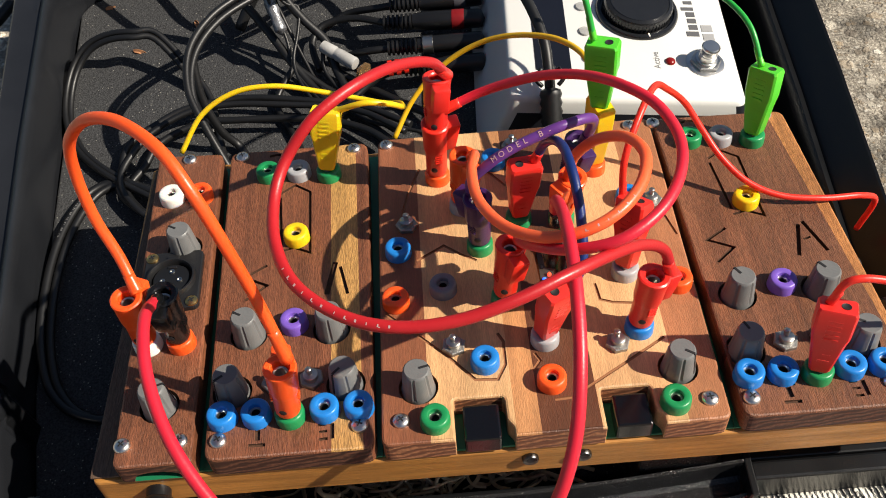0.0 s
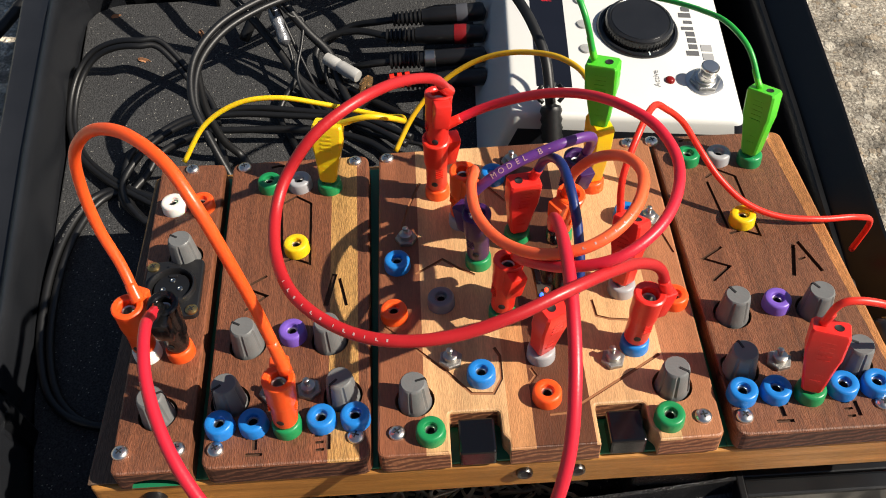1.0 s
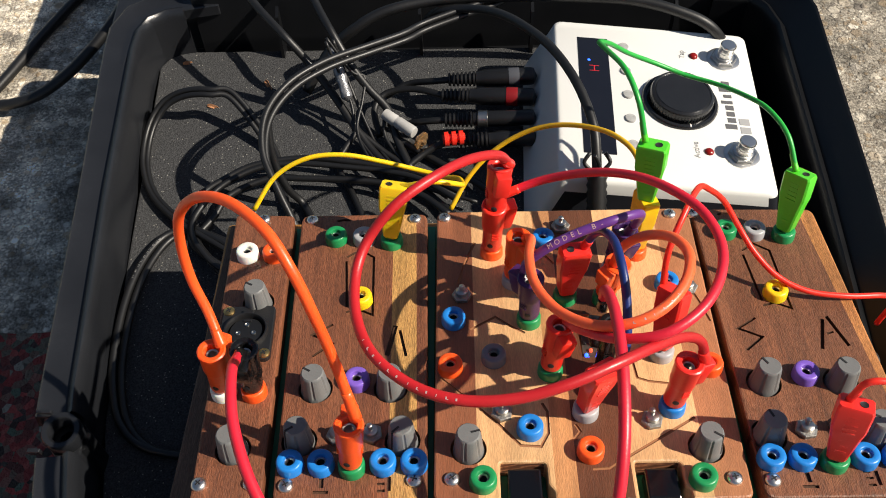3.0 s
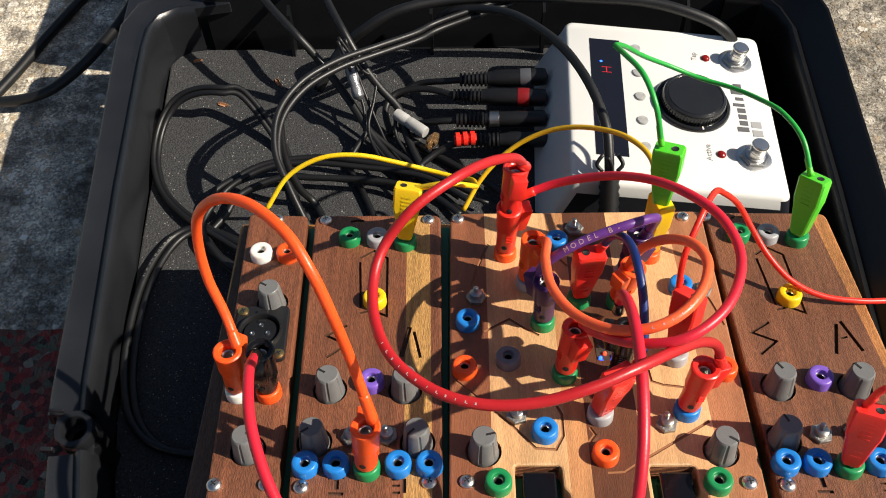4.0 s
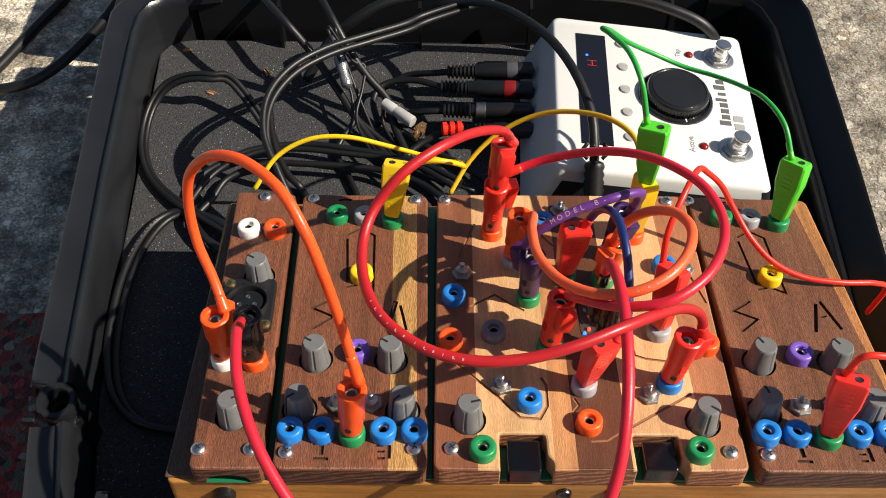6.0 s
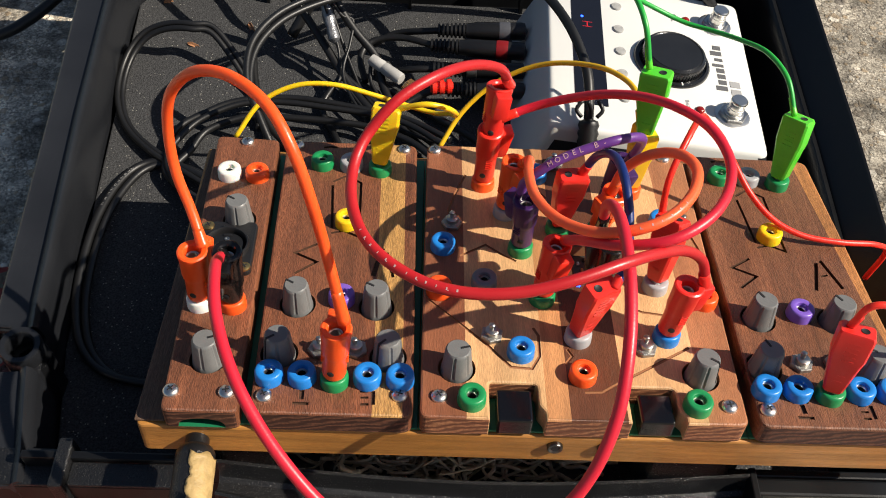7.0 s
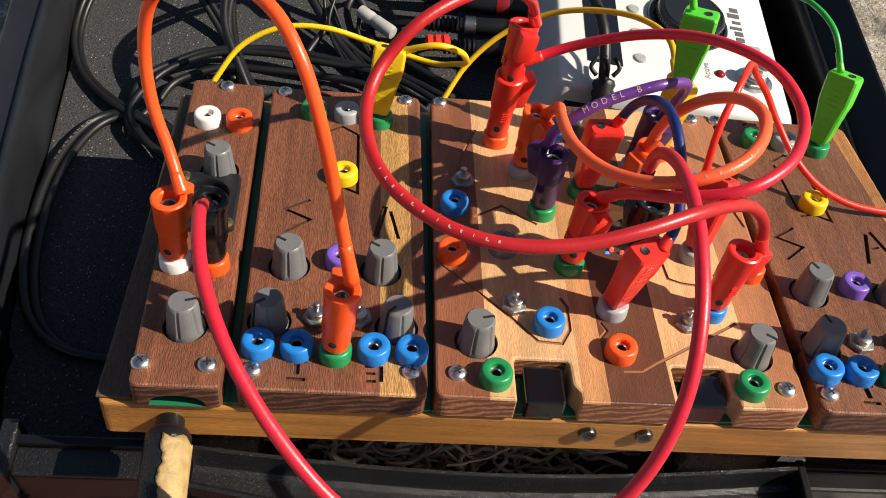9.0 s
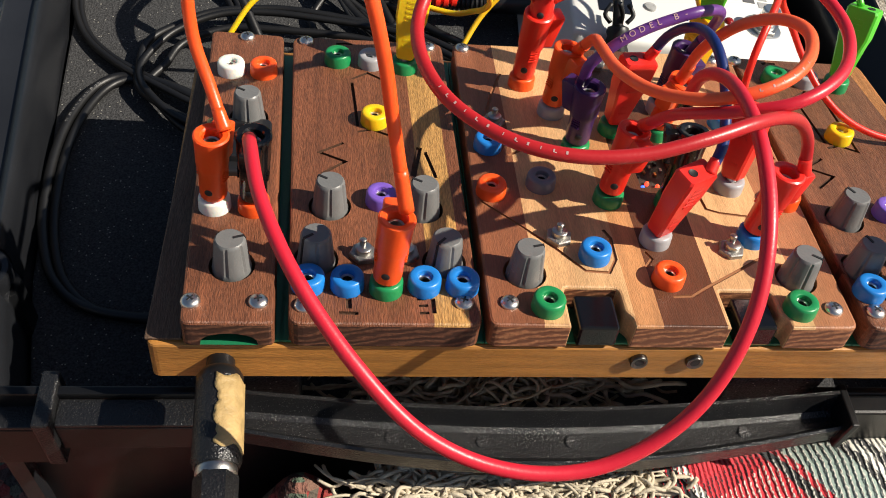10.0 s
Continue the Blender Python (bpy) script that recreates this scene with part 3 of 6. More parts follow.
for gx in (-0.050, 0.045, 0.120, 0.215):
    bm = bmesh.new()
    for s in (-0.001, 0.001):
        vs = [bm.verts.new((gx + s, y, z)) for y, z in ((0.3645, 0.036), (0.352, 0.036), (0.3535, 0.05), (0.358, 0.074), (0.3645, 0.078))]
        bm.faces.new(vs)
    bm.verts.ensure_lookup_table()
    for i in range(5):
        j = (i + 1) % 5
        bm.faces.new((bm.verts[i], bm.verts[j], bm.verts[5 + j], bm.verts[5 + i]))
    bmesh.ops.recalc_face_normals(bm, faces=bm.faces)
    part("rib", bm, BLACK_CASE, case)
# front wall with an upstanding lip, and the carrying handle
fw = box(-0.102, 0.004, -0.030, 0.256, 0.0075, 0.066, 0.0008)
join(fw, box(-0.102, 0.004, 0.0655, -0.022, 0.0075, 0.086, 0.0008))
join(fw, box(0.186, 0.004, 0.0655, 0.256, 0.0075, 0.086, 0.0008))
part("front_wall", fw, BLACK_CASE, case)
part("front_ledge", box(-0.0815, -0.0062, 0.0815, -0.036, 0.0038, 0.0835, 0.0006), DUSTY_CASE, case, "narrow black plastic ledge")
part("front_skirt", box(-0.0815, -0.0062, 0.066, -0.036, -0.0042, 0.0814, 0.0006), BLACK_CASE, case)
part("corner_ledge", box(-0.118, -0.0040, 0.0755, -0.0878, 0.0120, 0.0775, 0.0006), DUSTY_CASE, case)
part("corner_skirt", box(-0.118, -0.0040, 0.050, -0.0878, -0.0020, 0.0754, 0.0006), BLACK_CASE, case)
part("corner_post", box(-0.0875, -0.0085, 0.058, -0.0815, 0.0125, 0.0875, 0.001), DUSTY_CASE, case)


def handle_mesh():
    bm = bmesh.new()
    rings = []
    N = 40
    for i in range(N + 1):
        u = i / N
        x = -0.022 + 0.216 * u
        bow = math.sin(math.pi * u)
        yb = 0.003 - 0.0045 * bow
        wdt = 0.010 + 0.0065 * bow
        z = 0.0885 - 0.0045 * bow
        sec = [(yb, z + 0.0028), (yb - 0.0014, z + 0.0028), (yb - 0.0018, z - 0.0040), (yb - 0.0030, z - 0.0068), (yb - 0.0050, z - 0.0078), (yb - wdt * 0.88, z - 0.0072), (yb - wdt, z - 0.0042), (yb - wdt - 0.0012, z - 0.0028), (yb - wdt - 0.0022, z - 0.0036), (yb - wdt - 0.0018, z - 0.0125), (yb - wdt, z - 0.0125), (yb - wdt * 0.5, z - 0.0100), (yb, z - 0.0100)]
        rings.append([bm.verts.new((x, y, zz)) for y, zz in sec])
    k = len(rings[0])
    for a, b in zip(rings, rings[1:]):
        for j in range(k):
            bm.faces.new((a[j], a[(j + 1) % k], b[(j + 1) % k], b[j]))
    bm.faces.new(rings[0]), bm.faces.new(rings[-1][::-1])
    bmesh.ops.recalc_face_normals(bm, faces=bm.faces)
    return smooth(bm, 30)


handle = part("carrying_handle", handle_mesh(), HANDLE_PLASTIC, case, "black plastic handle with a hollow outer face")
for hx in (0.03, 0.062, 0.094, 0.128, 0.158):
    bow = math.sin(math.pi * (hx + 0.022) / 0.216)
    ob = part("boss", lathe([(0.0, 0.0002), (0.0022, 0.0002), (0.0024, 0.0), (0.0024, -0.0015)], 16), HANDLE_PLASTIC, handle)
    ob.matrix_basis = pose(hx, 0.002 - 0.0045 * bow - 0.0075, 0.0885 - 0.0045 * bow - 0.0072, 4, 0, 0)
part("handle_bracket", box(0.1925, -0.0115, 0.074, 0.1955, 0.0055, 0.0915, 0.0006), BLACK_CASE, case)
part("front_lip", box(0.196, -0.004, 0.0655, 0.256, 0.0035, 0.0865, 0.0012), BLACK_CASE, case)
# latch ear on the side wall
ear = lathe([(0.0054, -0.006), (0.0088, -0.006), (0.0093, -0.004), (0.0093, 0.0030), (0.0086, 0.0042), (0.0064, 0.0040), (0.0054, 0.0026)], 28, close=True)
join(ear, box(-0.0145, -0.0100, -0.004, -0.0085, -0.0080, 0.0012, 0.0005))
join(ear, box(-0.0145, 0.0090, -0.004, -0.0070, 0.0108, 0.0015, 0.0005))
part("latch_ear", ear, SHEEN_CASE, case, "black moulded latch ring").matrix_basis = pose(-0.1195, 0.0598, 0.0765, 6, 4, 0)
part("latch_body", lathe([(0.0050, 0.0695), (0.0098, 0.0700), (0.0102, 0.0690), (0.0102, 0.0300), (0.0050, 0.0300)], 8, close=True), BLACK_CASE, case, "eight-sided black latch body").matrix_basis = pose(-0.1185, 0.0590, 0.0, 0, 0, 20)

foam = part("foam_sheet", slab(rounded([U(-0.1035, 0.018), U(-0.1150, 0.080), U(-0.1235, 0.175), U(-0.1345, 0.346), U(-0.126, 0.3615), U(0.255, 0.3575), U(0.25, 0.018)], 0.002, 2), 0.0348, 0.043, 0.0012), FOAM, None)
tagged(foam, "dark grey speckled foam lining with dust on the case floor", "foam")

# ---- the wooden base of the synthesizer ----
TOP = 0.080  # upper face of the panels, in the tilted frame
base = thing("wooden_box", TILTED, "varnished pine base box with green circuit boards on top", "wooden box")
part("frame", slab(rounded([U(-0.0478, -0.0063), U(0.2530, -0.0066), U(0.2465, 0.1535), U(-0.0505, 0.1575)], 0.003), 0.0525, 0.0680, 0.001), PINE, base)
part("side_rail", box(-0.0485, -0.0045, 0.0681, -0.0372, 0.1555, 0.0692, 0.0004), OLDRAIL, base, "dark weathered side rail")
for a, b_ in ((-0.0350, -0.0062), (-0.0078, 0.0572), (0.0574, 0.1828), (0.183, 0.2435)):
    part("circuit_board", box(a, -0.0052, 0.06835, b_, 0.152, 0.0694, 0.0002), PCB, base)


# ---- shared small pieces ----
def mesh_of(name, bm, mats):
    mesh = bpy.data.meshes.new(name)
    bm.to_mesh(mesh)
    bm.free()
    for mat in mats if isinstance(mats, (list, tuple)) else [mats]:
        mesh.materials.append(mat)
    return mesh


def put(name, mesh, parent, m, label=""):
    ob = new(name, mesh)
    ob.parent = parent
    ob.matrix_basis = m
    if label:
        ob["label"] = label
    return ob


def jack_bm():
    return lathe([(0.0023, 0.0016), (0.0023, 0.0044), (0.0025, 0.0049), (0.0029, 0.0051), (0.0045, 0.0051), (0.0050, 0.0048), (0.0053, 0.0041), (0.00545, 0.0008), (0.00545, -0.0002), (0.0023, -0.0002)], 28, close=True)


JACK = {c: mesh_of("jack", jack_bm(), PLASTIC[c]) for c in ("white", "orange", "green", "grey", "yellow", "violet", "blue", "red", "darkgrey")}
contact = lathe([(0.0, 0.0005), (0.0014, 0.0005), (0.0015, 0.0028), (0.0018, 0.0032), (0.0023, 0.0031), (0.0023, -0.003)], 20)
# The bore's floor is black to paint in the shade inside.
for f in contact.faces:
    f.material_index = int(f.calc_center_median().xy.length < 0.00146)
CONTACT = mesh_of("contact", contact, [NICKEL, BLACK_MARK_AND_SHADE])


def screw_bm():
    bm = lathe([(0.0031, -0.0002), (0.0031, 0.0004), (0.0028, 0.0011), (0.0021, 0.0016), (0.001, 0.00185), (0.0, 0.0019)], 20)
    return bm


SCREW = mesh_of("screw", screw_bm(), NICKEL)
# A raised black cross; its colour stands in for the slot's shade.
cross = box(-0.0013, -0.00028, 0.0013, 0.0013, 0.00028, 0.00196)
box(-0.00028, -0.0013, 0.0013, 0.00028, 0.0013, 0.00197, bm=cross)
CROSS = mesh_of("cross_slot", cross, BLACK_MARK_AND_SHADE)


def knob_bm():
    """A tapered knob with fluted sides."""
    bm = bmesh.new()
    seg = 48
    prof = [(0.0068, -0.003, 0), (0.0068, 0.0004, 0.5), (0.0065, 0.0016, 1), (0.0054, 0.0132, 1), (0.0051, 0.0142, 0.4), (0.0046, 0.0147, 0)]
    rings = []
    for r, z, g in prof:
        ring = []
        for i in range(seg):
            cut = 0.0005 * g if i % 8 == 0 else 0.0
            a = 2 * math.pi * i / seg
            ring.append(bm.verts.new(((r - cut) * math.cos(a), (r - cut) * math.sin(a), z)))
        rings.append(ring)
    for a, b in zip(rings, rings[1:]):
        for i in range(seg):
            bm.faces.new((a[i], a[(i + 1) % seg], b[(i + 1) % seg], b[i]))
    bm.faces.new(rings[-1]), bm.faces.new(rings[0][::-1])
    bmesh.ops.recalc_face_normals(bm, faces=bm.faces)
    return smooth(bm, 30)


KNOB = mesh_of("knob", knob_bm(), GREY_KNOB)
pt = box(0.0012, -0.00045, 0.0142, 0.0051, 0.00045, 0.01495)
join(pt, box(-0.00045, -0.0004, 0, 0.00045, 0.0004, 0.0125), pose(0.0061, 0, 0.0015, 0, -5.2, 0))
POINTER = mesh_of("pointer", pt, BLACK_MARK_AND_SHADE)

NUTSTEEL = plain("scuffed nickel", (0.36, 0.35, 0.33), 0.55, 1.0, vary=0.4, scale=500, bump=0.4)
NUT = mesh_of("nut", lathe([(0.0022, 0.0), (0.0047, 0.0), (0.0047, 0.0015), (0.0043, 0.0019), (0.0022, 0.0019)], 6, close=True), NUTSTEEL)
BUSH = mesh_of("bush", lathe([(0.0, 0.0018), (0.0027, 0.0018), (0.0027, 0.0038), (0.0023, 0.0041), (0.0, 0.0041)], 20), DULLSTEEL)
LEVER = mesh_of("lever", lathe([(0.0, 0.0030), (0.0009, 0.0030), (0.0010, 0.0046), (0.0013, 0.0058), (0.0013, 0.0063), (0.0009, 0.0067), (0.0, 0.0068)], 14), DULLSTEEL)


def add_jack(mod, x, y, color):
    j = put("jack", JACK[color], mod, pose(x, y, TOP), color.replace("darkgrey", "dark grey") + " plastic banana socket")
    put("contact", CONTACT, j, Matrix.Identity(4), "metal contact sleeve")
    return j


def add_knob(mod, x, y, turn):
    k = put("knob", KNOB, mod, pose(x, y, TOP - 0.0005, 0, 0, turn) @ Matrix.Diagonal((0.92, 0.92, 0.85, 1)), "grey plastic knob with black pointer")
    put("pointer", POINTER, k, Matrix.Identity(4))


def add_screw(mod, x, y, turn):
    s = put("screw", SCREW, mod, pose(x, y, TOP, 0, 0, turn), "pan-head cross screw")
    put("cross_slot", CROSS, s, Matrix.Identity(4))


def add_toggle(mod, x, y, lean=12, turn=0):
    s = put("toggle_switch", NUT, mod, pose(x, y, TOP, 0, 0, turn), "chrome toggle switch")
    put("bush", BUSH, s, Matrix.Identity(4))
    put("lever", LEVER, s, pose(0, 0, 0, lean, 0, 0))


def module(label, outline, mat, radius, holes=()):
    mod = thing("synthesizer_module", TILTED, label, "synthesizer module", "synthesizer modules")
    part("panel", slab(rounded([U(*p) for p in outline], radius), 0.0697, TOP, 0.0009, holes, True), [mat, TAN_CUT if mat is WOOD_C else BURNT, ENDGRAIN_PALE if mat is WOOD_C else ENDGRAIN], mod)
    return mod


def knob_hole(x, y):
    return (circle(x, y, 0.0073, 28), 0.0060)


def cut(points, w=0.0011, depth=0.0016):
    return (stroke(points, w), depth)


# module with the microphone socket
m1 = module("narrow mahogany panel with black XLR socket and two knobs", [(-0.0366, -0.0075), (-0.0087, -0.0075), (-0.0135, 0.1508), (-0.0431, 0.1525)], WOOD_A, [0.003, 0.0025, 0.0025, 0.003],
            [knob_hole(-0.0237, 0.0935), knob_hole(-0.0232, 0.0166)])


def arched_notch(panel, cx, half, height, depth):
    """Cuts an arch into the foot of the panel's front edge, so that the board beneath shows."""
    bm = bmesh.new()
    bm.from_mesh(panel.data)
    f = max((f for f in bm.faces if f.normal.y < -0.9 and abs(f.normal.z) < 0.1), key=lambda f: f.calc_area())
    lo = sorted((v for v in f.verts if v.co.z < 0.0705), key=lambda v: v.co.x)
    hi = sorted((v for v in f.verts if v.co.z > 0.0705), key=lambda v: v.co.x)
    y, z = lo[0].co.y, lo[0].co.z
    bm.faces.remove(f)
    arc = [(cx - half * math.cos(math.pi * i / 10), z + height * math.sin(math.pi * i / 10) ** 0.7) for i in range(11)]
    a = [bm.verts.new((x, y, zz)) for x, zz in arc]
    b = [bm.verts.new((x, y + depth, zz)) for x, zz in arc]
    bm.faces.new([lo[0], *a, lo[1], hi[1], hi[0]]).material_index = 2
    for i in range(10):
        bm.faces.new((a[i], a[i + 1], b[i + 1], b[i])).material_index = 2
    bm.faces.new(b).material_index = 2
    low = [bm.verts.new(v.co + Vector((0, 0, 0.0002))) for v in (a[0], a[-1], b[-1], b[0])]
    bm.faces.new(low).material_index = 3
    bmesh.ops.recalc_face_normals(bm, faces=bm.faces)
    bm.to_mesh(panel.data)
    bm.free()
    panel.data.materials.append(PCB)


arched_notch(m1.children[0], -0.0225, 0.0088, 0.0055, 0.014)
for x, y, c in ((-0.0327, 0.1232, "white"), (-0.0200, 0.1230, "orange"), (-0.0312, 0.0440, "white"), (-0.0182, 0.0436, "orange")):
    add_jack(m1, x, y, c)
for x, y, a in ((-0.0237, 0.0935, 150), (-0.0232, 0.0166, 20)):
    add_knob(m1, x, y, a)
for x, y, a in ((-0.0284, 0.1484, 20), (-0.0342, 0.0011, 50), (-0.0139, 0.0012, 10)):
    add_screw(m1, x, y, a)
SATIN_BLACK = plain("satin black moulding", (0.011, 0.011, 0.012), 0.42, vary=0.2, bump=0.15)
XLR_AT = (-0.0262, 0.0750)
flange = slab(rounded([U(-0.0118, -0.0152), U(0.0118, -0.0152), U(0.0118, 0.0152), U(-0.0118, 0.0152)], 0.003), 0.0, 0.0022, 0.0006, [(circle(0, 0.0005, 0.0098, 36), None)])
xlr = part("microphone_socket", flange, [SATIN_BLACK, SATIN_BLACK], m1, "black XLR socket with brass screws")
xlr.matrix_basis = pose(*XLR_AT, TOP, 0, 0, 1.5)
part("shell", lathe([(0.0098, 0.0), (0.0100, 0.0036), (0.0096, 0.0046), (0.0090, 0.0046), (0.0085, 0.0036), (0.0083, -0.004), (0.0, -0.004)], 36), SATIN_BLACK, xlr)
part("push_tab", box(-0.0024, 0.0093, 0.0022, 0.0024, 0.0118, 0.0036, 0.0004), SATIN_BLACK, xlr)
part("keyway", box(-0.0018, 0.0052, 0.0024, 0.0018, 0.0062, 0.0034, 0.0002), SATIN_BLACK, xlr)
part("insert", lathe([(0.0, 0.0028), (0.0072, 0.0028), (0.0077, 0.0022), (0.0077, -0.003)], 30), RUBBER, xlr)
for a in (90, 197, 343):
    part("contact", lathe([(0.0, 0.0029), (0.0007, 0.0029), (0.0007, 0.0032), (0.0011, 0.0032), (0.0011, 0.0028)], 14), DULLSTEEL, xlr).matrix_basis = pose(0.0036 * math.cos(radians(a)), 0.0036 * math.sin(radians(a)), 0)
for sx, sy in ((-0.0092, 0.0122), (0.0092, -0.0122)):
    s = part("screw", lathe([(0.0026, 0.002), (0.0025, 0.0027), (0.0014, 0.0033), (0.0, 0.0034)], 18), BRASS, xlr, "brass screw")
    s.matrix_basis = pose(sx, sy, 0.0, 0, 0, 30)
    put("cross_slot", CROSS, s, pose(0, 0, 0.00145))

# the two matching wide panels
PENT = [(0.0170, 0.0873), (0.0224, 0.0890), (0.0293, 0.0855), (0.0280, 0.1212), (0.0213, 0.1261), (0.0150, 0.1215)]
ZIG = [(0.0118, 0.0803), (0.0030, 0.0745), (0.0125, 0.0696), (0.0042, 0.0626)]


def twin(dx, label, outline, mat, knob_turns, long_left):
    sh = lambda pts: [(x + dx, y) for x, y in pts]
    holes = [knob_hole(x + dx, y) for x, y in ((0.0073, 0.0455), (0.0392, 0.0452), (0.0032, 0.0200), (0.0450, 0.0195))]
    holes += [cut(sh(PENT), 0.0012), cut(sh(ZIG), 0.0012, 0.002)]
    if long_left:
        holes.append(cut(sh([(0.0150, 0.1190), (0.0172, 0.0905)]), 0.0012))
    if dx:
        holes += [cut(sh([(0.0411, 0.0790), (0.0366, 0.0625)]), 0.0016, 0.002), cut(sh([(0.0432, 0.0806), (0.0484, 0.0640)]), 0.0016, 0.002), cut(sh([(0.0408, 0.0708), (0.0440, 0.0718)]), 0.0010, 0.0015)]
    else:
        holes += [cut(sh([(0.0400, 0.0790), (0.0368, 0.0625)]), 0.0022, 0.0012), cut(sh([(0.0420, 0.0765), (0.0452, 0.0620)]), 0.0013, 0.0012)]
    holes += [cut(sh([(0.0102, 0.0040), (0.0118, 0.0043)]), 0.0014, 0.001), cut(sh([(0.0148, 0.0045), (0.0166, 0.0042)]), 0.0014, 0.001), cut(sh([(0.0137, 0.0032), (0.0139, -0.0010)]), 0.0019, 0.001), cut(sh([(0.0108, -0.0028), (0.0168, -0.0029)]), 0.0013, 0.001)]
    holes += [cut(sh([(0.0352, 0.0032), (0.0382, 0.0034)]), 0.0011, 0.001), cut(sh([(0.0356, 0.0004), (0.0386, 0.0006)]), 0.0010, 0.001), cut(sh([(0.0358, -0.0026), (0.0388, -0.0024)]), 0.0011, 0.001), cut(sh([(0.0402, 0.0036), (0.0404, -0.0026)]), 0.0015, 0.001)]
    holes += [cut(sh([(0.0085, 0.1462), (0.0118, 0.1470), (0.0150, 0.1466)]), 0.0014, 0.002)]
    mod = module(label, outline, mat, 0.0045, holes)
    for i, c in enumerate(("blue", "blue", "green", "blue", "blue")):
        add_jack(mod, dx + 0.0010 + (0.01205 if dx else 0.01225) * i, 0.0086 if i != 2 else 0.0073, c)
    for x, y, c in ((0.0092, 0.1332, "green"), (0.0228, 0.1325, "grey"), (0.0364, 0.1303, "green"), (0.0236, 0.0937, "yellow"), (0.0249, 0.0483, "violet")):
        add_jack(mod, dx + x, y, c)
    for (x, y), a in zip(((0.0073, 0.0455), (0.0392, 0.0452), (0.0032, 0.0200), (0.0450, 0.0195)), knob_turns):
        add_knob(mod, dx + x, y, a)
    add_toggle(mod, dx + 0.0185, 0.0222, -10, 10), add_toggle(mod, dx + 0.0324, 0.0226, -8, 40)
    for x, y, a in ((-0.0040, 0.1472, 15), (0.0472, 0.1468, 40), (0.0, 0.0, 30), (0.0500, 0.0018, 70)):
        add_screw(mod, dx + x, y, a)
    return mod


m2 = twin(0.0, "mahogany panel with yellow wood strip, knobs and coloured sockets", [(-0.0045, -0.0075), (0.0553, -0.0075), (0.0533, 0.1505), (-0.0096, 0.1508)], WOOD_B, (150, 150, 215, 225), True)
twin(0.1885, "mahogany panel with oak edge, knobs and coloured sockets", [(0.1845, -0.0075), (0.2500, -0.0075), (0.2440, 0.1490), (0.1848, 0.1505)], WOOD_D, (120, 125, 110, 150), True)

# the wide middle panel
GLOSSY = plain("glossy black plastic", (0.004, 0.004, 0.005), 0.14, bump=0.02)
BTN = [(0.0866, -0.0093, 0.0998, 0.0072), (0.1402, -0.0085, 0.1530, 0.0068)]
out3 = [(0.0577, -0.0072), (0.0836, -0.0072), (0.0836, 0.0092), (0.1022, 0.0092), (0.1022, -0.0005), (0.1045, -0.0035), (0.1045, -0.0072), (0.1365, -0.0072), (0.1365, 0.0088), (0.1548, 0.0088), (0.1548, -0.0010), (0.1570, -0.0035), (0.1570, -0.0072), (0.1800, -0.0072), (0.1832, 0.1515), (0.0582, 0.1515)]
rad3 = [0.0035, 0.0006, 0.0012, 0.0025, 0.0012, 0.0012, 0.0006, 0.0006, 0.0012, 0.0025, 0.0012, 0.0012, 0.0006, 0.0035, 0.004, 0.004]
WIN = [(0.1215, 0.0600), (0.1365, 0.0600), (0.1372, 0.0840), (0.1205, 0.0840)]
holes3 = [knob_hole(0.0715, 0.0155), knob_hole(0.1659, 0.0150), ([U(*p) for p in WIN], 0.0055)]
holes3 += [cut(p, 0.0012, 0.0006) for p in (
    [(0.0765, 0.1297), (0.0710, 0.1144), (0.0682, 0.1035)], [(0.0734, 0.0761), (0.0847, 0.0832), (0.0913, 0.0778), (0.0975, 0.0738)],
    [(0.0603, 0.0500), (0.0724, 0.0385), (0.0835, 0.0275), (0.0925, 0.0168), (0.1006, 0.0162), (0.1040, 0.0225), (0.1042, 0.0327), (0.1023, 0.0368)],
    [(0.1150, 0.0265), (0.1168, 0.0230), (0.1138, 0.0190)], [(0.1640, 0.0290), (0.1483, 0.0194), (0.1327, 0.0100), (0.1270, 0.0062), (0.1200, 0.0058)],
    [(0.1427, 0.0570), (0.1434, 0.0489), (0.1481, 0.0470), (0.1617, 0.0450)], [(0.1731, 0.1042), (0.1773, 0.0904), (0.1800, 0.0790)],
    [(0.1015, 0.1322), (0.1085, 0.1220), (0.1135, 0.1150)])]
m3 = module("wide laminated maple, cherry and walnut panel crowded with sockets", out3, WOOD_C, rad3, holes3)
for x, y, c in ((0.0660, 0.0808, "blue"), (0.0644, 0.0549, "orange"), (0.0832, 0.0597, "darkgrey"), (0.0844, 0.1225, "orange"), (0.1095, 0.1296, "blue"), (0.0965, 0.0236, "blue"),
                (0.1197, 0.0130, "orange"), (0.0769, 0.0005, "green"), (0.1616, 0.0005, "green"), (0.1746, 0.0534, "orange"), (0.1640, 0.1003, "blue"), (0.1525, 0.1208, "orange"),
                (0.0939, 0.1039, "grey"), (0.0995, 0.0803, "green"), (0.1168, 0.0935, "green"), (0.1069, 0.0523, "green"), (0.1197, 0.0318, "grey"), (0.1552, 0.0609, "grey"),
                (0.1553, 0.0335, "blue"), (0.1400, 0.1085, "grey"), (0.1345, 0.0920, "green"), (0.1295, 0.0505, "green")):
    add_jack(m3, x, y, c)
add_knob(m3, 0.0715, 0.0155, 15), add_knob(m3, 0.1659, 0.0150, -35)
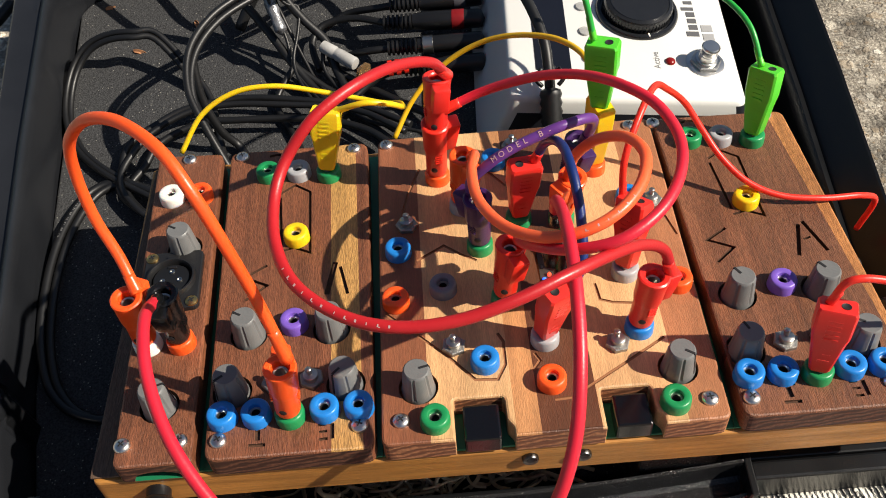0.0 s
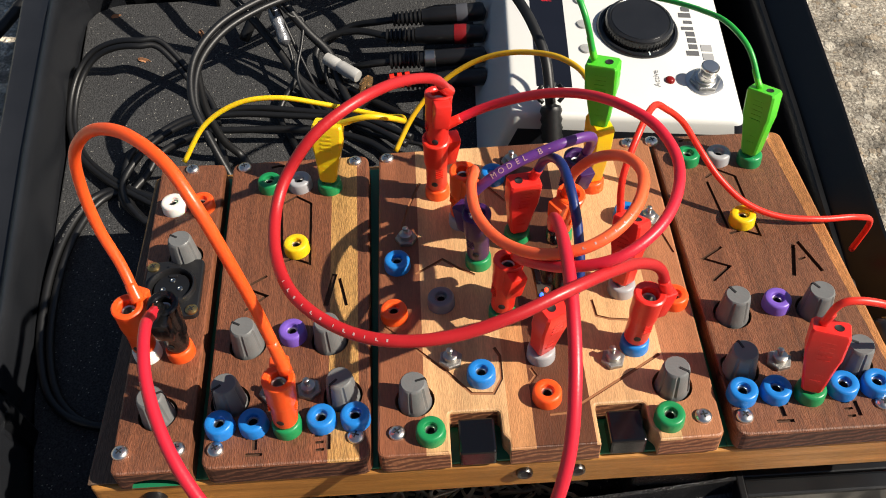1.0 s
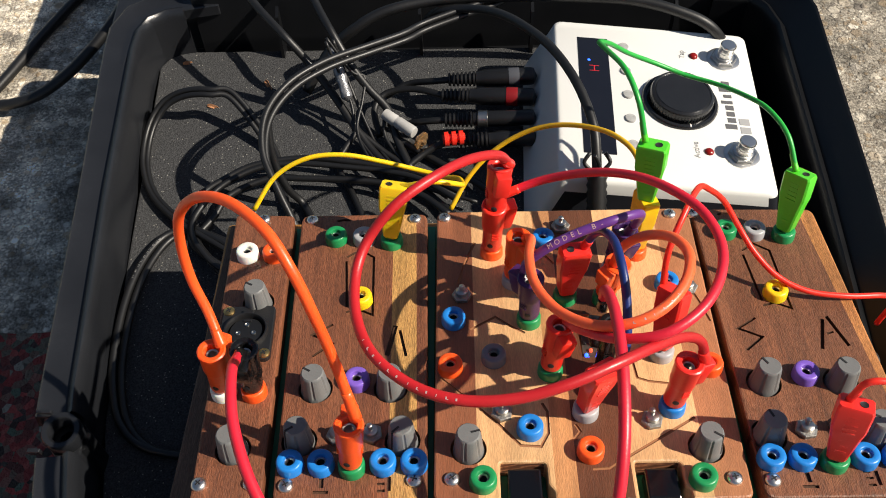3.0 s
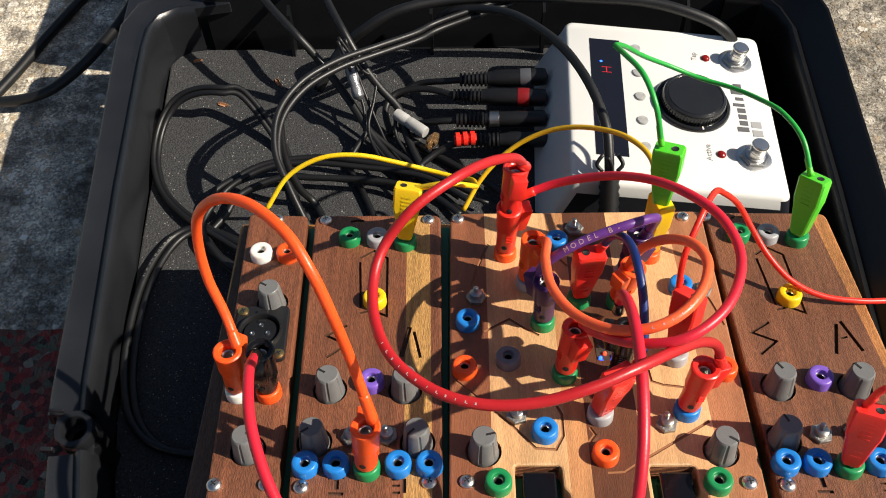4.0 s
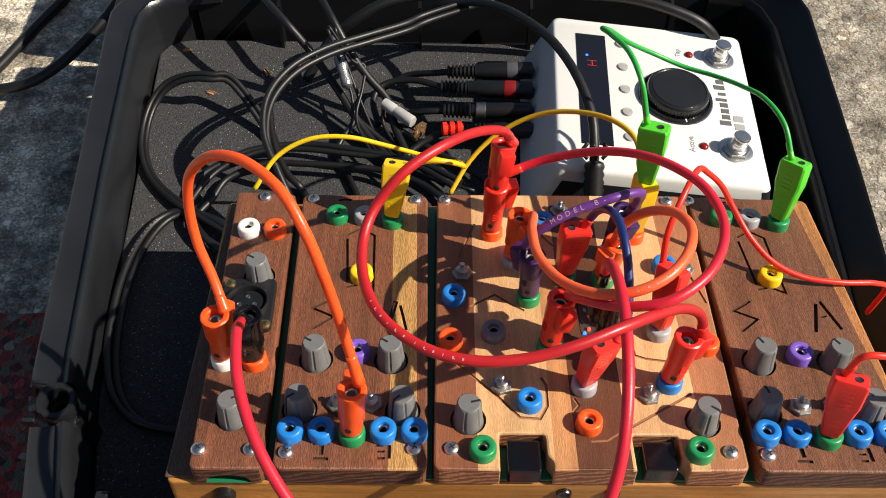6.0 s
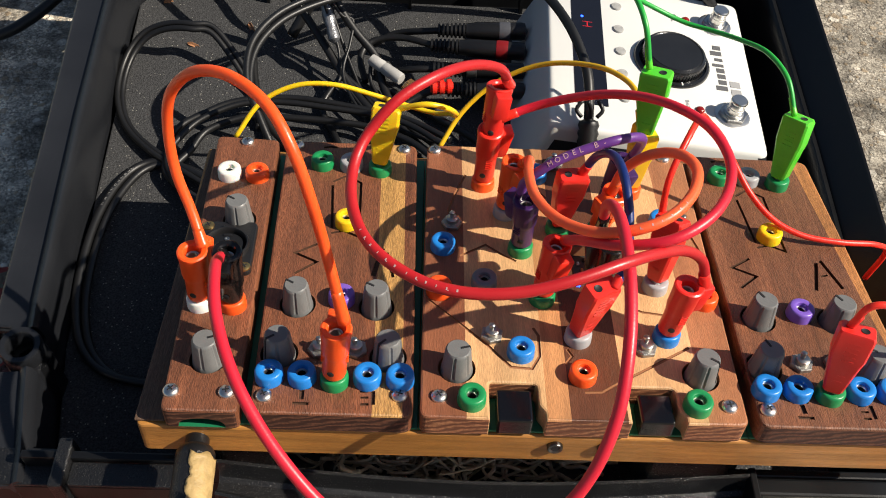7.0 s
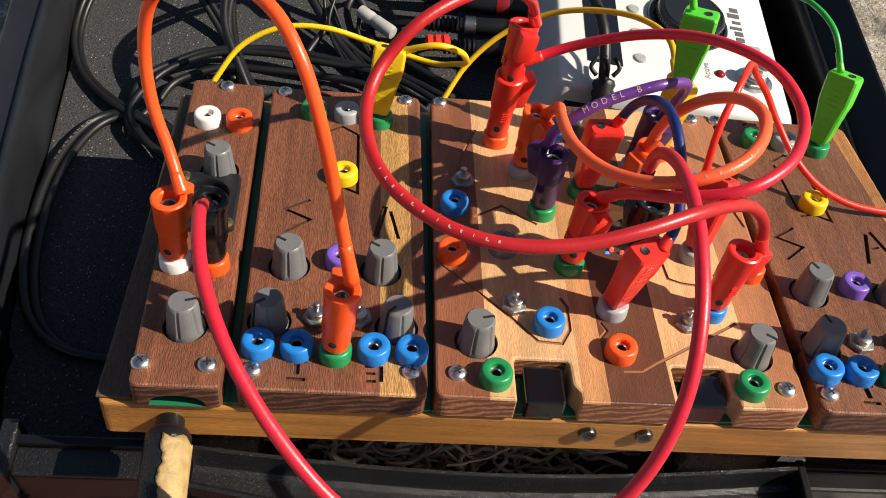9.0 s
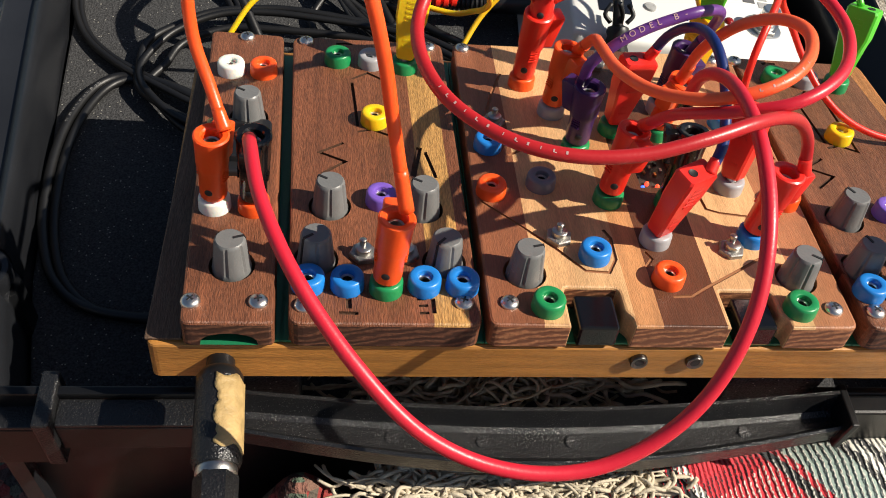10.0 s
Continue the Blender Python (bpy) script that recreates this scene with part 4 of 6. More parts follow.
for x, y, l_, a in ((0.0699, 0.0957, -8, 0), (0.0855, 0.0320, -6, 20), (0.1462, 0.0275, -14, 10), (0.1188, 0.1392, -5, 0)):
    add_toggle(m3, x, y, l_, a)
add_toggle(m3, 0.1735, 0.0985, -10, 0)
for x, y, a in ((0.0620, 0.1472, 20), (0.1735, 0.1470, 60), (0.0648, 0.0020, 35), (0.1740, 0.0010, 5)):
    add_screw(m3, x, y, a)
for x0, y0, x1, y1 in BTN:
    part("push_button", box(x0, y0 + 0.0022, 0.0697, x1, y1, TOP - 0.0012, 0.0009), GLOSSY, m3, "square black push button")


# ---- patch cables and their stacking plugs ----
def plug_round_bm():
    """A stacking plug: slim barrel, wider collar with an open top and a lug for the cable along +x."""
    bm = lathe([(0.0030, 0.0), (0.0043, 0.0004), (0.0046, 0.0016), (0.0046, 0.0118), (0.0050, 0.0132), (0.0053, 0.0150), (0.0055, 0.0235), (0.0058, 0.0252), (0.0058, 0.0266), (0.0052, 0.0270), (0.0036, 0.0268), (0.0031, 0.0262), (0.0028, 0.0180), (0.0, 0.0178)], 18)
    lug = box(0.0030, -0.0034, 0.0136, 0.0102, 0.0034, 0.0262, 0.0009)
    for v in lug.verts:
        if v.co.z < 0.018 and v.co.x > 0.006:
            v.co.x -= 0.0022
    return smooth(join(bm, lug), 35)


def plug_flat_bm():
    """A flat moulded plug, tapered below, with a square head, raised marks on its face and a cable exit along +x."""
    bm = bmesh.new()
    prof = [(0.0030, 0.0030, 0.0), (0.0036, 0.0034, 0.0010), (0.0056, 0.0037, 0.0135), (0.0063, 0.0039, 0.0165), (0.0065, 0.0041, 0.0262), (0.0060, 0.0037, 0.0272)]
    rings = []
    for hx, hy, z in prof:
        cr = 0.0008
        rings.append([bm.verts.new((x, y, z)) for x, y in ((-hx + cr, -hy), (hx - cr, -hy), (hx, -hy + cr), (hx, hy - cr), (hx - cr, hy), (-hx + cr, hy), (-hx, hy - cr), (-hx, -hy + cr))])
    for a, b in zip(rings, rings[1:]):
        for i in range(8):
            bm.faces.new((a[i], a[(i + 1) % 8], b[(i + 1) % 8], b[i]))
    bm.faces.new(rings[0][::-1]), bm.faces.new(rings[-1])
    bmesh.ops.recalc_face_normals(bm, faces=bm.faces)
    return smooth(bm, 30)


def marks_bm():
    bm = bmesh.new()
    for sgn in (-1, 1):
        for i in range(5):
            box(-0.0024, sgn * 0.00385 - 0.0003, 0.0150 + 0.0019 * i, 0.0022, sgn * 0.00385 + 0.0003, 0.0158 + 0.0019 * i, bm=bm)
        for i in range(3):
            box(-0.0020, sgn * 0.00335 - 0.0003, 0.0050 + 0.0026 * i, 0.0018 - 0.001 * (i == 1), sgn * 0.00335 + 0.0003, 0.0060 + 0.0026 * i, bm=bm)
    return bm


ROUND, FLAT, MARKS = {}, {}, {}
PIN = mesh_of("pin", lathe([(0.0018, -0.008), (0.0020, -0.004), (0.0021, 0.0008), (0.0, 0.0008)], 14), NICKEL)
CUP = mesh_of("contact_cup", lathe([(0.0020, 0.0235), (0.0026, 0.0238), (0.0026, 0.0185), (0.0, 0.0183)], 18), DULLSTEEL)
# Black discs that paint in the shade of holes not cut.
CROSSHOLE = mesh_of("cross_hole", lathe([(0.0, 0.00035), (0.0013, 0.00035), (0.0017, 0.0001)], 16), BLACK_MARK_AND_SHADE)
FLATHOLE = mesh_of("socket_hole", lathe([(0.0, 0.02725), (0.0014, 0.02725), (0.0016, 0.0274), (0.0016, 0.0268)], 18), BLACK_MARK_AND_SHADE)


def add_plug(parent, kind, color, base, top, toward, label, length=None):
    """A plug from its socket at base up to top, its lug turned toward a point."""
    base, top, toward = Vector(base), Vector(top), Vector(toward)
    z = (top - base).normalized()
    x = toward - top
    x = (x - z * x.dot(z)).normalized()
    y = z.cross(x)
    L = length or (top - base).length
    m = Matrix((x, y, z)).transposed().to_4x4()
    m.translation = base
    m = m @ Matrix.Diagonal((1, 1, L / 0.027, 1))
    if kind == "round":
        if color not in ROUND:
            ROUND[color] = mesh_of("plug", plug_round_bm(), PLASTIC[color])
        p = put("plug", ROUND[color], parent, m, label)
        put("contact_cup", CUP, p, Matrix.Identity(4))
        back = m.to_3x3().inverted() @ Vector((-0.25, -1.0, 0.0))
        put("cross_hole", CROSSHOLE, p, Matrix.Rotation(math.atan2(back.y, back.x), 4, "Z") @ pose(0.0045, 0, 0.0048, 0, 90, 0) @ Matrix.Diagonal((0.8, 0.8, 1, 1)))
        put("embossing", MARKS.setdefault(color, mesh_of("embossing", marks_bm(), PLASTIC[color])), p, Matrix.Diagonal((0.7, 1.22, 0.6, 1)))["kind"] = "stuff"
    else:
        if color not in FLAT:
            FLAT[color] = mesh_of("plug", plug_flat_bm(), PLASTIC[color])
        p = put("plug", FLAT[color], parent, m, label)
        put("embossing", MARKS.setdefault(color, mesh_of("embossing", marks_bm(), PLASTIC[color])), p, Matrix.Identity(4))["kind"] = "stuff"
        put("socket_hole", FLATHOLE, p, pose(-0.0024, 0, 0))
    put("pin", PIN, p, Matrix.Identity(4), "nickel pin")
    return p


FADED = plain("faded white print", (0.5, 0.33, 0.32), 0.6)


def print_marks(line, radius, a, b, count):
    """Small printed strokes along a stretch of a cable."""
    bm = bmesh.new()
    for k in range(count):
        u = a + (b - a) * k / max(1, count - 1)
        i = min(len(line) - 2, max(1, int(u * (len(line) - 1))))
        p, tan = line[i], (line[i + 1] - line[i - 1]).normalized()
        up = Vector((-0.05, -0.62, 0.78))
        up = (up - tan * up.dot(tan)).normalized()
        m = Matrix((tan, tan.cross(up), up)).transposed().to_4x4()
        m.translation = p
        w = 0.00016 + 0.0002 * ((k * 7) % 3) / 2
        join(bm, box(-w * 0.8, -0.0005, radius - 0.0002, w * 0.8, 0.00035, radius + 0.00003), m)
        if k % 3 == 1:
            join(bm, box(w, 0.0002, radius - 0.0002, w + 0.0005, 0.00045, radius + 0.00003), m)
    return bm


def letter(char, size):
    """A flat letter as a mesh."""
    cu = bpy.data.curves.new("letter", "FONT")
    cu.body, cu.size, cu.align_x, cu.align_y = char, size, "CENTER", "CENTER"
    cu.extrude = 0.00004
    tmp = new("tmp_letter", cu)
    me = bpy.data.meshes.new_from_object(tmp)
    bpy.data.objects.remove(tmp)
    return me


def patch(label, sleeve, radius, points, plugs, bars=(), words=None):
    """A patch cable with its plugs; bars are stretches of small printed marks (start, end, count) along its length."""
    t = thing("patch_cable", TILTED, label, "patch cable", "patch cables")
    pts = [Vector(p) for p in points]
    part("sleeve", tube(pts, radius, 14, 10), SLEEVE[sleeve], t)
    for which, kind, color, base, top, text in plugs:
        end = pts[0] if which == 0 else pts[-1]
        nxt = pts[1] if which == 0 else pts[-2]
        add_plug(t, kind, color, base, top, end * 0.6 + nxt * 0.4, text)
        part("strain_relief", tube([end, end * 0.75 + nxt * 0.25, end * 0.5 + nxt * 0.5], radius * 1.16, 12, 3, lambda u: 1.06 - 0.16 * u), PLASTIC[color], t)
    line = spline(pts, 20)
    if words:
        text, a, b = words
        for k, char in enumerate(text):
            if char == " ":
                continue
            i = int((a + (b - a) * k / (len(text) - 1)) * (len(line) - 1))
            tan = (line[i + 1] - line[i - 1]).normalized()
            up = Vector((-0.05, -0.62, 0.78))
            up = (up - tan * up.dot(tan)).normalized()
            m = Matrix((tan, up.cross(tan), up)).transposed().to_4x4()
            m.translation = line[i] + up * (radius + 0.00002)
            me = letter(char, 0.0030)
            me.materials.append(FADED)
            put("letter", me, t, m, "white printed letter")
    for a, b, count in bars:
        bm = print_marks(line, radius, a, b, count)
        part("print", bm, FADED, t, "row of small worn white printed marks")
    return t


OR, RD = "orange stacking banana plug", "red stacking banana plug"
patch("bright orange patch cable arching between two panels", "orange", 0.0020, [(-0.0257, 0.0439, 0.1124), (-0.0304, 0.0526, 0.1228), (-0.0349, 0.0577, 0.1374), (-0.0354, 0.0599, 0.1552), (-0.0313, 0.0581, 0.1723), (-0.0211, 0.0532, 0.1847), (-0.0078, 0.0446, 0.1903), (0.0060, 0.0318, 0.1895), (0.0147, 0.0215, 0.1808), (0.0203, 0.0169, 0.1627), (0.0247, 0.0152, 0.1387), (0.0299, 0.0098, 0.1118)],
      [(0, "round", "orange", (-0.0312, 0.0440, 0.0855), (-0.0299, 0.0425, 0.1120), OR), (1, "round", "orange", (0.0255, 0.0073, 0.0855), (0.0272, 0.0078, 0.1110), OR)])
patch("crimson patch cable with black plugs looping over the front", "crimson", 0.0021, [(-0.0180, 0.0404, 0.1124), (-0.0158, 0.0217, 0.1253), (-0.0113, -0.0015, 0.1257), (-0.0011, -0.0249, 0.1198), (0.0145, -0.0439, 0.1078), (0.0326, -0.0560, 0.0940), (0.0535, -0.0608, 0.0851), (0.0755, -0.0611, 0.0836), (0.0945, -0.0574, 0.0909), (0.1088, -0.0507, 0.1062), (0.1173, -0.0394, 0.1257), (0.1212, -0.0217, 0.1417), (0.1232, 0.0028, 0.1502), (0.1240, 0.0285, 0.1488), (0.1242, 0.0490, 0.1368), (0.1266, 0.0595, 0.1144)],
      [(0, "round", "black", (-0.0182, 0.0436, 0.0855), (-0.0167, 0.0421, 0.1130), "black stacking banana plug"), (1, "round", "black", (0.1295, 0.0505, 0.0855), (0.1305, 0.0530, 0.1125), "black stacking banana plug")])
patch("dark red patch cable in a wide loop, white print", "darkred", 0.0020, [(0.0917, 0.1214, 0.1373), (0.0856, 0.1076, 0.1545), (0.0734, 0.0904, 0.1672), (0.0600, 0.0736, 0.1734), (0.0460, 0.0622, 0.1702), (0.0357, 0.0549, 0.1598), (0.0315, 0.0434, 0.1536), (0.0328, 0.0254, 0.1522), (0.0397, 0.0090, 0.1513), (0.0535, -0.0026, 0.1495), (0.0695, -0.0082, 0.1492), (0.0873, -0.0087, 0.1506), (0.1050, -0.0053, 0.1538), (0.1216, 0.0024, 0.1542), (0.1363, 0.0139, 0.1477), (0.1495, 0.0261, 0.1367), (0.1597, 0.0341, 0.1236), (0.1640, 0.0349, 0.1101)],
      [(0, "round", "red", (0.0855, 0.1180, 0.1120), (0.0876, 0.1215, 0.1372), RD), (1, "round", "red", (0.1553, 0.0335, 0.0855), (0.1576, 0.0331, 0.1120), RD)], [(0.45, 0.585, 12)])
patch("red patch cable looping from stacked plugs to a green socket", "crimson", 0.0019, [(0.0888, 0.1183, 0.1222), (0.1031, 0.1188, 0.1290), (0.1164, 0.1141, 0.1371), (0.1289, 0.1060, 0.1455), (0.1409, 0.0951, 0.1527), (0.1513, 0.0817, 0.1578), (0.1604, 0.0681, 0.1592), (0.1649, 0.0539, 0.1570), (0.1620, 0.0388, 0.1557), (0.1528, 0.0242, 0.1550), (0.1388, 0.0159, 0.1518), (0.1237, 0.0199, 0.1446), (0.1130, 0.0339, 0.1328), (0.1121, 0.0533, 0.1135)],
      [(0, "round", "scarlet", (0.0844, 0.1225, 0.0855), (0.0852, 0.1178, 0.1165), RD), (1, "round", "scarlet", (0.1069, 0.0523, 0.0855), (0.1093, 0.0526, 0.1125), RD)])
patch("orange patch cable curled in a small ring, pale print", "coral", 0.0020, [(0.0988, 0.1027, 0.1101), (0.0993, 0.0889, 0.1238), (0.0971, 0.0722, 0.1312), (0.0983, 0.0544, 0.1346), (0.1053, 0.0387, 0.1379), (0.1162, 0.0271, 0.1435), (0.1284, 0.0222, 0.1499), (0.1400, 0.0260, 0.1533), (0.1492, 0.0366, 0.1545), (0.1531, 0.0500, 0.1545), (0.1497, 0.0625, 0.1509), (0.1422, 0.0724, 0.1419), (0.1361, 0.0806, 0.1269), (0.1357, 0.0886, 0.1083)],
      [(0, "round", "orange", (0.0939, 0.1039, 0.0855), (0.0956, 0.1033, 0.1110), OR), (1, "round", "orange", (0.1345, 0.0920, 0.0855), (0.1377, 0.0888, 0.1084), OR)], [(0.45, 0.58, 7)])
patch("short purple patch cable with white print", "lilac", 0.0020, [(0.0970, 0.0826, 0.1099), (0.0972, 0.0789, 0.1203), (0.1052, 0.0783, 0.1298), (0.1138, 0.0798, 0.1346), (0.1225, 0.0814, 0.1377), (0.1320, 0.0833, 0.1401), (0.1419, 0.0892, 0.1373), (0.1459, 0.0983, 0.1266), (0.1439, 0.1058, 0.1090)],
      [(0, "round", "purple", (0.0995, 0.0803, 0.0855), (0.0992, 0.0793, 0.1106), "purple stacking banana plug"), (1, "round", "purple", (0.1400, 0.1085, 0.0855), (0.1428, 0.1072, 0.1110), "purple stacking banana plug")], words=("MODEL B-", 0.27, 0.56))
patch("dark blue patch cable between two flat red plugs", "navy", 0.0018, [(0.1225, 0.0926, 0.1146), (0.1261, 0.0899, 0.1257), (0.1284, 0.0822, 0.1342), (0.1300, 0.0719, 0.1400), (0.1309, 0.0608, 0.1414), (0.1320, 0.0507, 0.1372), (0.1325, 0.0419, 0.1294), (0.1319, 0.0342, 0.1213), (0.1280, 0.0285, 0.1141)],
      [(0, "flat", "red", (0.1168, 0.0935, 0.0855), (0.1190, 0.0910, 0.1152), "flat moulded red banana plug"), (1, "flat", "red", (0.1197, 0.0318, 0.0855), (0.1235, 0.0275, 0.1155), "flat moulded red banana plug")])
patch("thin red patch lead running over the panel edge", "scarlet", 0.00135, [(0.1545, 0.0746, 0.1052), (0.1540, 0.0767, 0.1267), (0.1610, 0.0884, 0.1385), (0.1695, 0.1034, 0.1381), (0.1781, 0.1142, 0.1270), (0.1875, 0.1185, 0.1157), (0.1950, 0.1141, 0.1047), (0.2027, 0.1058, 0.0953), (0.2127, 0.0971, 0.0883), (0.2262, 0.0916, 0.0842), (0.2440, 0.0902, 0.0822), (0.2612, 0.0929, 0.0790), (0.2716, 0.0984, 0.0690), (0.2701, 0.1007, 0.0488)],
      [(0, "flat", "red", (0.1552, 0.0609, 0.0855), (0.1580, 0.0700, 0.1120), "flat moulded red banana plug")])
patch("thin yellow patch lead bending down behind the panels", "yellow", 0.0013, [(0.0419, 0.1371, 0.1107), (0.0563, 0.1329, 0.1174), (0.0663, 0.1359, 0.1135), (0.0708, 0.1458, 0.1034), (0.0710, 0.1594, 0.0923), (0.0691, 0.1729, 0.0831), (0.0617, 0.1825, 0.0760), (0.0478, 0.1880, 0.0760), (0.0297, 0.1890, 0.0813), (0.0099, 0.1889, 0.0867), (-0.0100, 0.1881, 0.0857), (-0.0279, 0.1836, 0.0772), (-0.0404, 0.1738, 0.0625)],
      [(0, "flat", "yellow", (0.0364, 0.1303, 0.0855), (0.0393, 0.1364, 0.1126), "flat moulded yellow banana plug")])
patch("thin amber yellow patch lead dropping behind the panels", "amber", 0.0013, [(0.1511, 0.1210, 0.1171), (0.1516, 0.1431, 0.1214), (0.1435, 0.1614, 0.1195), (0.1302, 0.1758, 0.1137), (0.1148, 0.1852, 0.1064), (0.0998, 0.1889, 0.0973), (0.0862, 0.1876, 0.0870), (0.0744, 0.1815, 0.0756), (0.0648, 0.1707, 0.0632)],
      [(0, "flat", "yellow", (0.1525, 0.1208, 0.0855), (0.1535, 0.1203, 0.1175), "flat moulded yellow banana plug")])
patch("thin green patch lead arching over the effects pedal", "leafgreen", 0.0012, [(0.1489, 0.1220, 0.1478), (0.1448, 0.1276, 0.1648), (0.1405, 0.1412, 0.1712), (0.1354, 0.1593, 0.1686), (0.1345, 0.1774, 0.1608), (0.1422, 0.1925, 0.1498), (0.1545, 0.2032, 0.1366), (0.1700, 0.2085, 0.1265), (0.1857, 0.2059, 0.1208), (0.1989, 0.1960, 0.1222), (0.2075, 0.1805, 0.1272), (0.2141, 0.1635, 0.1317), (0.2204, 0.1483, 0.1282), (0.2243, 0.1368, 0.1161)],
      [(0, "flat", "lime", (0.1533, 0.1203, 0.1165), (0.1524, 0.1217, 0.1467), "flat moulded bright green banana plug"), (1, "flat", "lime", (0.2249, 0.1303, 0.0855), (0.2264, 0.1361, 0.1158), "flat moulded bright green banana plug")])
patch("red patch lead leaving over the edge of the case", "scarlet", 0.00135, [(0.2120, 0.0139, 0.1137), (0.2149, 0.0129, 0.1256), (0.2260, 0.0123, 0.1255), (0.2426, 0.0121, 0.1167), (0.2629, 0.0137, 0.1025)],
      [(0, "flat", "red", (0.2130, 0.0073, 0.0855), (0.2144, 0.0121, 0.1137), "flat moulded red banana plug")])

# ---- light board in the window of the middle panel, sockets on the base ----
led_board = part("light_board", box(0.1225, 0.0610, 0.0746, 0.1362, 0.0830, 0.0756, 0.0001), plain("dull brown board", (0.05, 0.042, 0.035), 0.35, vary=0.5, scale=300), m3, "small circuit board with coloured lamps")


def glow(name, color, strength):
    m, n, l, b = nodes_of(name)
    b.inputs["Base Color"].default_value = (*color, 1)
    b.inputs["Emission Color"].default_value = (*color, 1)
    b.inputs["Emission Strength"].default_value = strength
    return m


BLUE_LED, RED_LED = glow("blue lamp", (0.02, 0.1, 1.0), 3.0), glow("red lamp", (1.0, 0.06, 0.02), 1.5)
for x, y, mt in ((0.1240, 0.0640, BLUE_LED), (0.1246, 0.0620, BLUE_LED), (0.1262, 0.0665, RED_LED), (0.1300, 0.0650, RED_LED), (0.1320, 0.0632, RED_LED)):
    part("lamp", lathe([(0.0008, 0.0), (0.0008, 0.001), (0.0005, 0.0015), (0.0, 0.0017)], 12), mt, led_board).matrix_basis = pose(x, y, 0.0756)
for i in range(9):
    x, y = 0.1232 + 0.0014 * i, 0.0700 + 0.0013 * ((i * 5) % 8)
    part("component", box(x, y, 0.0756, x + 0.0011, y + 0.0018, 0.0766, 0.0001), [BLACK_PLASTIC, DULLSTEEL, BRASS][i % 3], led_board)
# The sockets' bores end in black discs that paint in their shade.
SOCKET = lathe([(0.0014, -0.003), (0.0016, 0.0012), (0.0022, 0.0016), (0.0031, 0.0016), (0.0034, 0.0010), (0.0034, -0.0004), (0.0014, -0.003)], 22)
SOCKET = mesh_of("mini_socket", SOCKET, plain("darkened socket metal", (0.13, 0.125, 0.12), 0.3, 1.0, vary=0.4, scale=600))
for x in (0.1098, 0.1290):
    ms = put("mini_socket", SOCKET, base, pose(x, -0.0066, 0.0622, 90, 0, 0) @ Matrix.Diagonal((0.9, 0.9, 1, 1)), "metal minijack socket")
    part("socket_hole", lathe([(0.0, 0.0013), (0.0021, 0.0013), (0.0024, 0.0010)], 18), BLACK_MARK_AND_SHADE, ms)
side_socket = part("side_socket", lathe([(0.0028, 0.0044), (0.0034, 0.0052), (0.0046, 0.0052), (0.0051, 0.0046), (0.0053, 0.0), (0.0053, -0.002), (0.0028, -0.002)], 24, close=True), SATIN_BLACK, base, "round black socket on the side")
side_socket.matrix_basis = pose(0.2508, 0.0690, 0.0606, 0, 90, 0)
part("socket_hole", lathe([(0.0, 0.002), (0.0028, 0.002), (0.0030, 0.004)], 20), BLACK_MARK_AND_SHADE, side_socket)

# ---- quarter-inch jack plug in the front of the base ----
TAPE = plain("worn masking tape", (0.42, 0.29, 0.12), 0.55, vary=0.45, scale=260, bump=0.8, bump_scale=500)
jp = thing("jack_plug", TILTED @ pose(-0.0258, -0.0066, 0.0600, 96, 0, 3), "black quarter-inch jack plug with worn tan tape, in the wooden base", "jack plug")
part("collar", lathe([(0.0, -0.002), (0.0044, -0.002), (0.0046, 0.0030), (0.0064, 0.0042), (0.0073, 0.0060), (0.0073, 0.0085)], 28), BLACK_PLASTIC, jp)
part("barrel", lathe([(0.0073, 0.0080), (0.0074, 0.0340), (0.0066, 0.0362), (0.0, 0.0364)], 28), DUSTY_CASE, jp)
part("ring", lathe([(0.0, 0.0358), (0.0060, 0.0360), (0.0062, 0.0366), (0.0062, 0.0382), (0.0058, 0.0390), (0.0, 0.0390)], 28), DULLSTEEL, jp, "worn steel ring")
part("grip", lathe([(0.0, 0.0386), (0.0064, 0.0388), (0.0066, 0.0396), (0.0064, 0.0500), (0.0056, 0.0520), (0.0, 0.0520)], 6), DUSTY_CASE, jp, "six-sided black grip")
bm = bmesh.new()
ra = []
for k in range(16):
    z = 0.0085 + 0.0235 * k / 15
    a0, a1 = -22 + 6 * math.sin(k * 1.3), 92 + 5 * math.sin(k * 0.9) + 3 * math.sin(k * 2.7 + 1)
    ra.append([bm.verts.new((0.00755 * math.cos(radians(a)), 0.00755 * math.sin(radians(a)), z + 0.0009 * math.sin(a * 0.11) * (k in (0, 15)))) for a in (a0 + (a1 - a0) * i / 12 for i in range(13))])
for a, b in zip(ra, ra[1:]):
    for k in range(12):
        bm.faces.new((a[k], b[k], b[k + 1], a[k + 1])).smooth = True
bmesh.ops.recalc_face_normals(bm, faces=bm.faces)
tp = part("tape", bm, TAPE, jp, "torn strip of tan tape")
sol = tp.modifiers.new("thick", "SOLIDIFY")
sol.thickness, sol.offset = 0.0004, 0
part("cable", tube([(0, 0, 0.049), (0, -0.002, 0.065), (0.004, -0.018, 0.085), (0.010, -0.045, 0.100), (0.020, -0.075, 0.112)], 0.0045, 14, 6), RUBBER, jp)
sideways = Matrix(((0, 0, 1, 0.2525), (1, 0, 0, 0.0440), (0, 1, 0, 0.0606), (0, 0, 0, 1)))
copy_thing(jp, TILTED @ sideways)

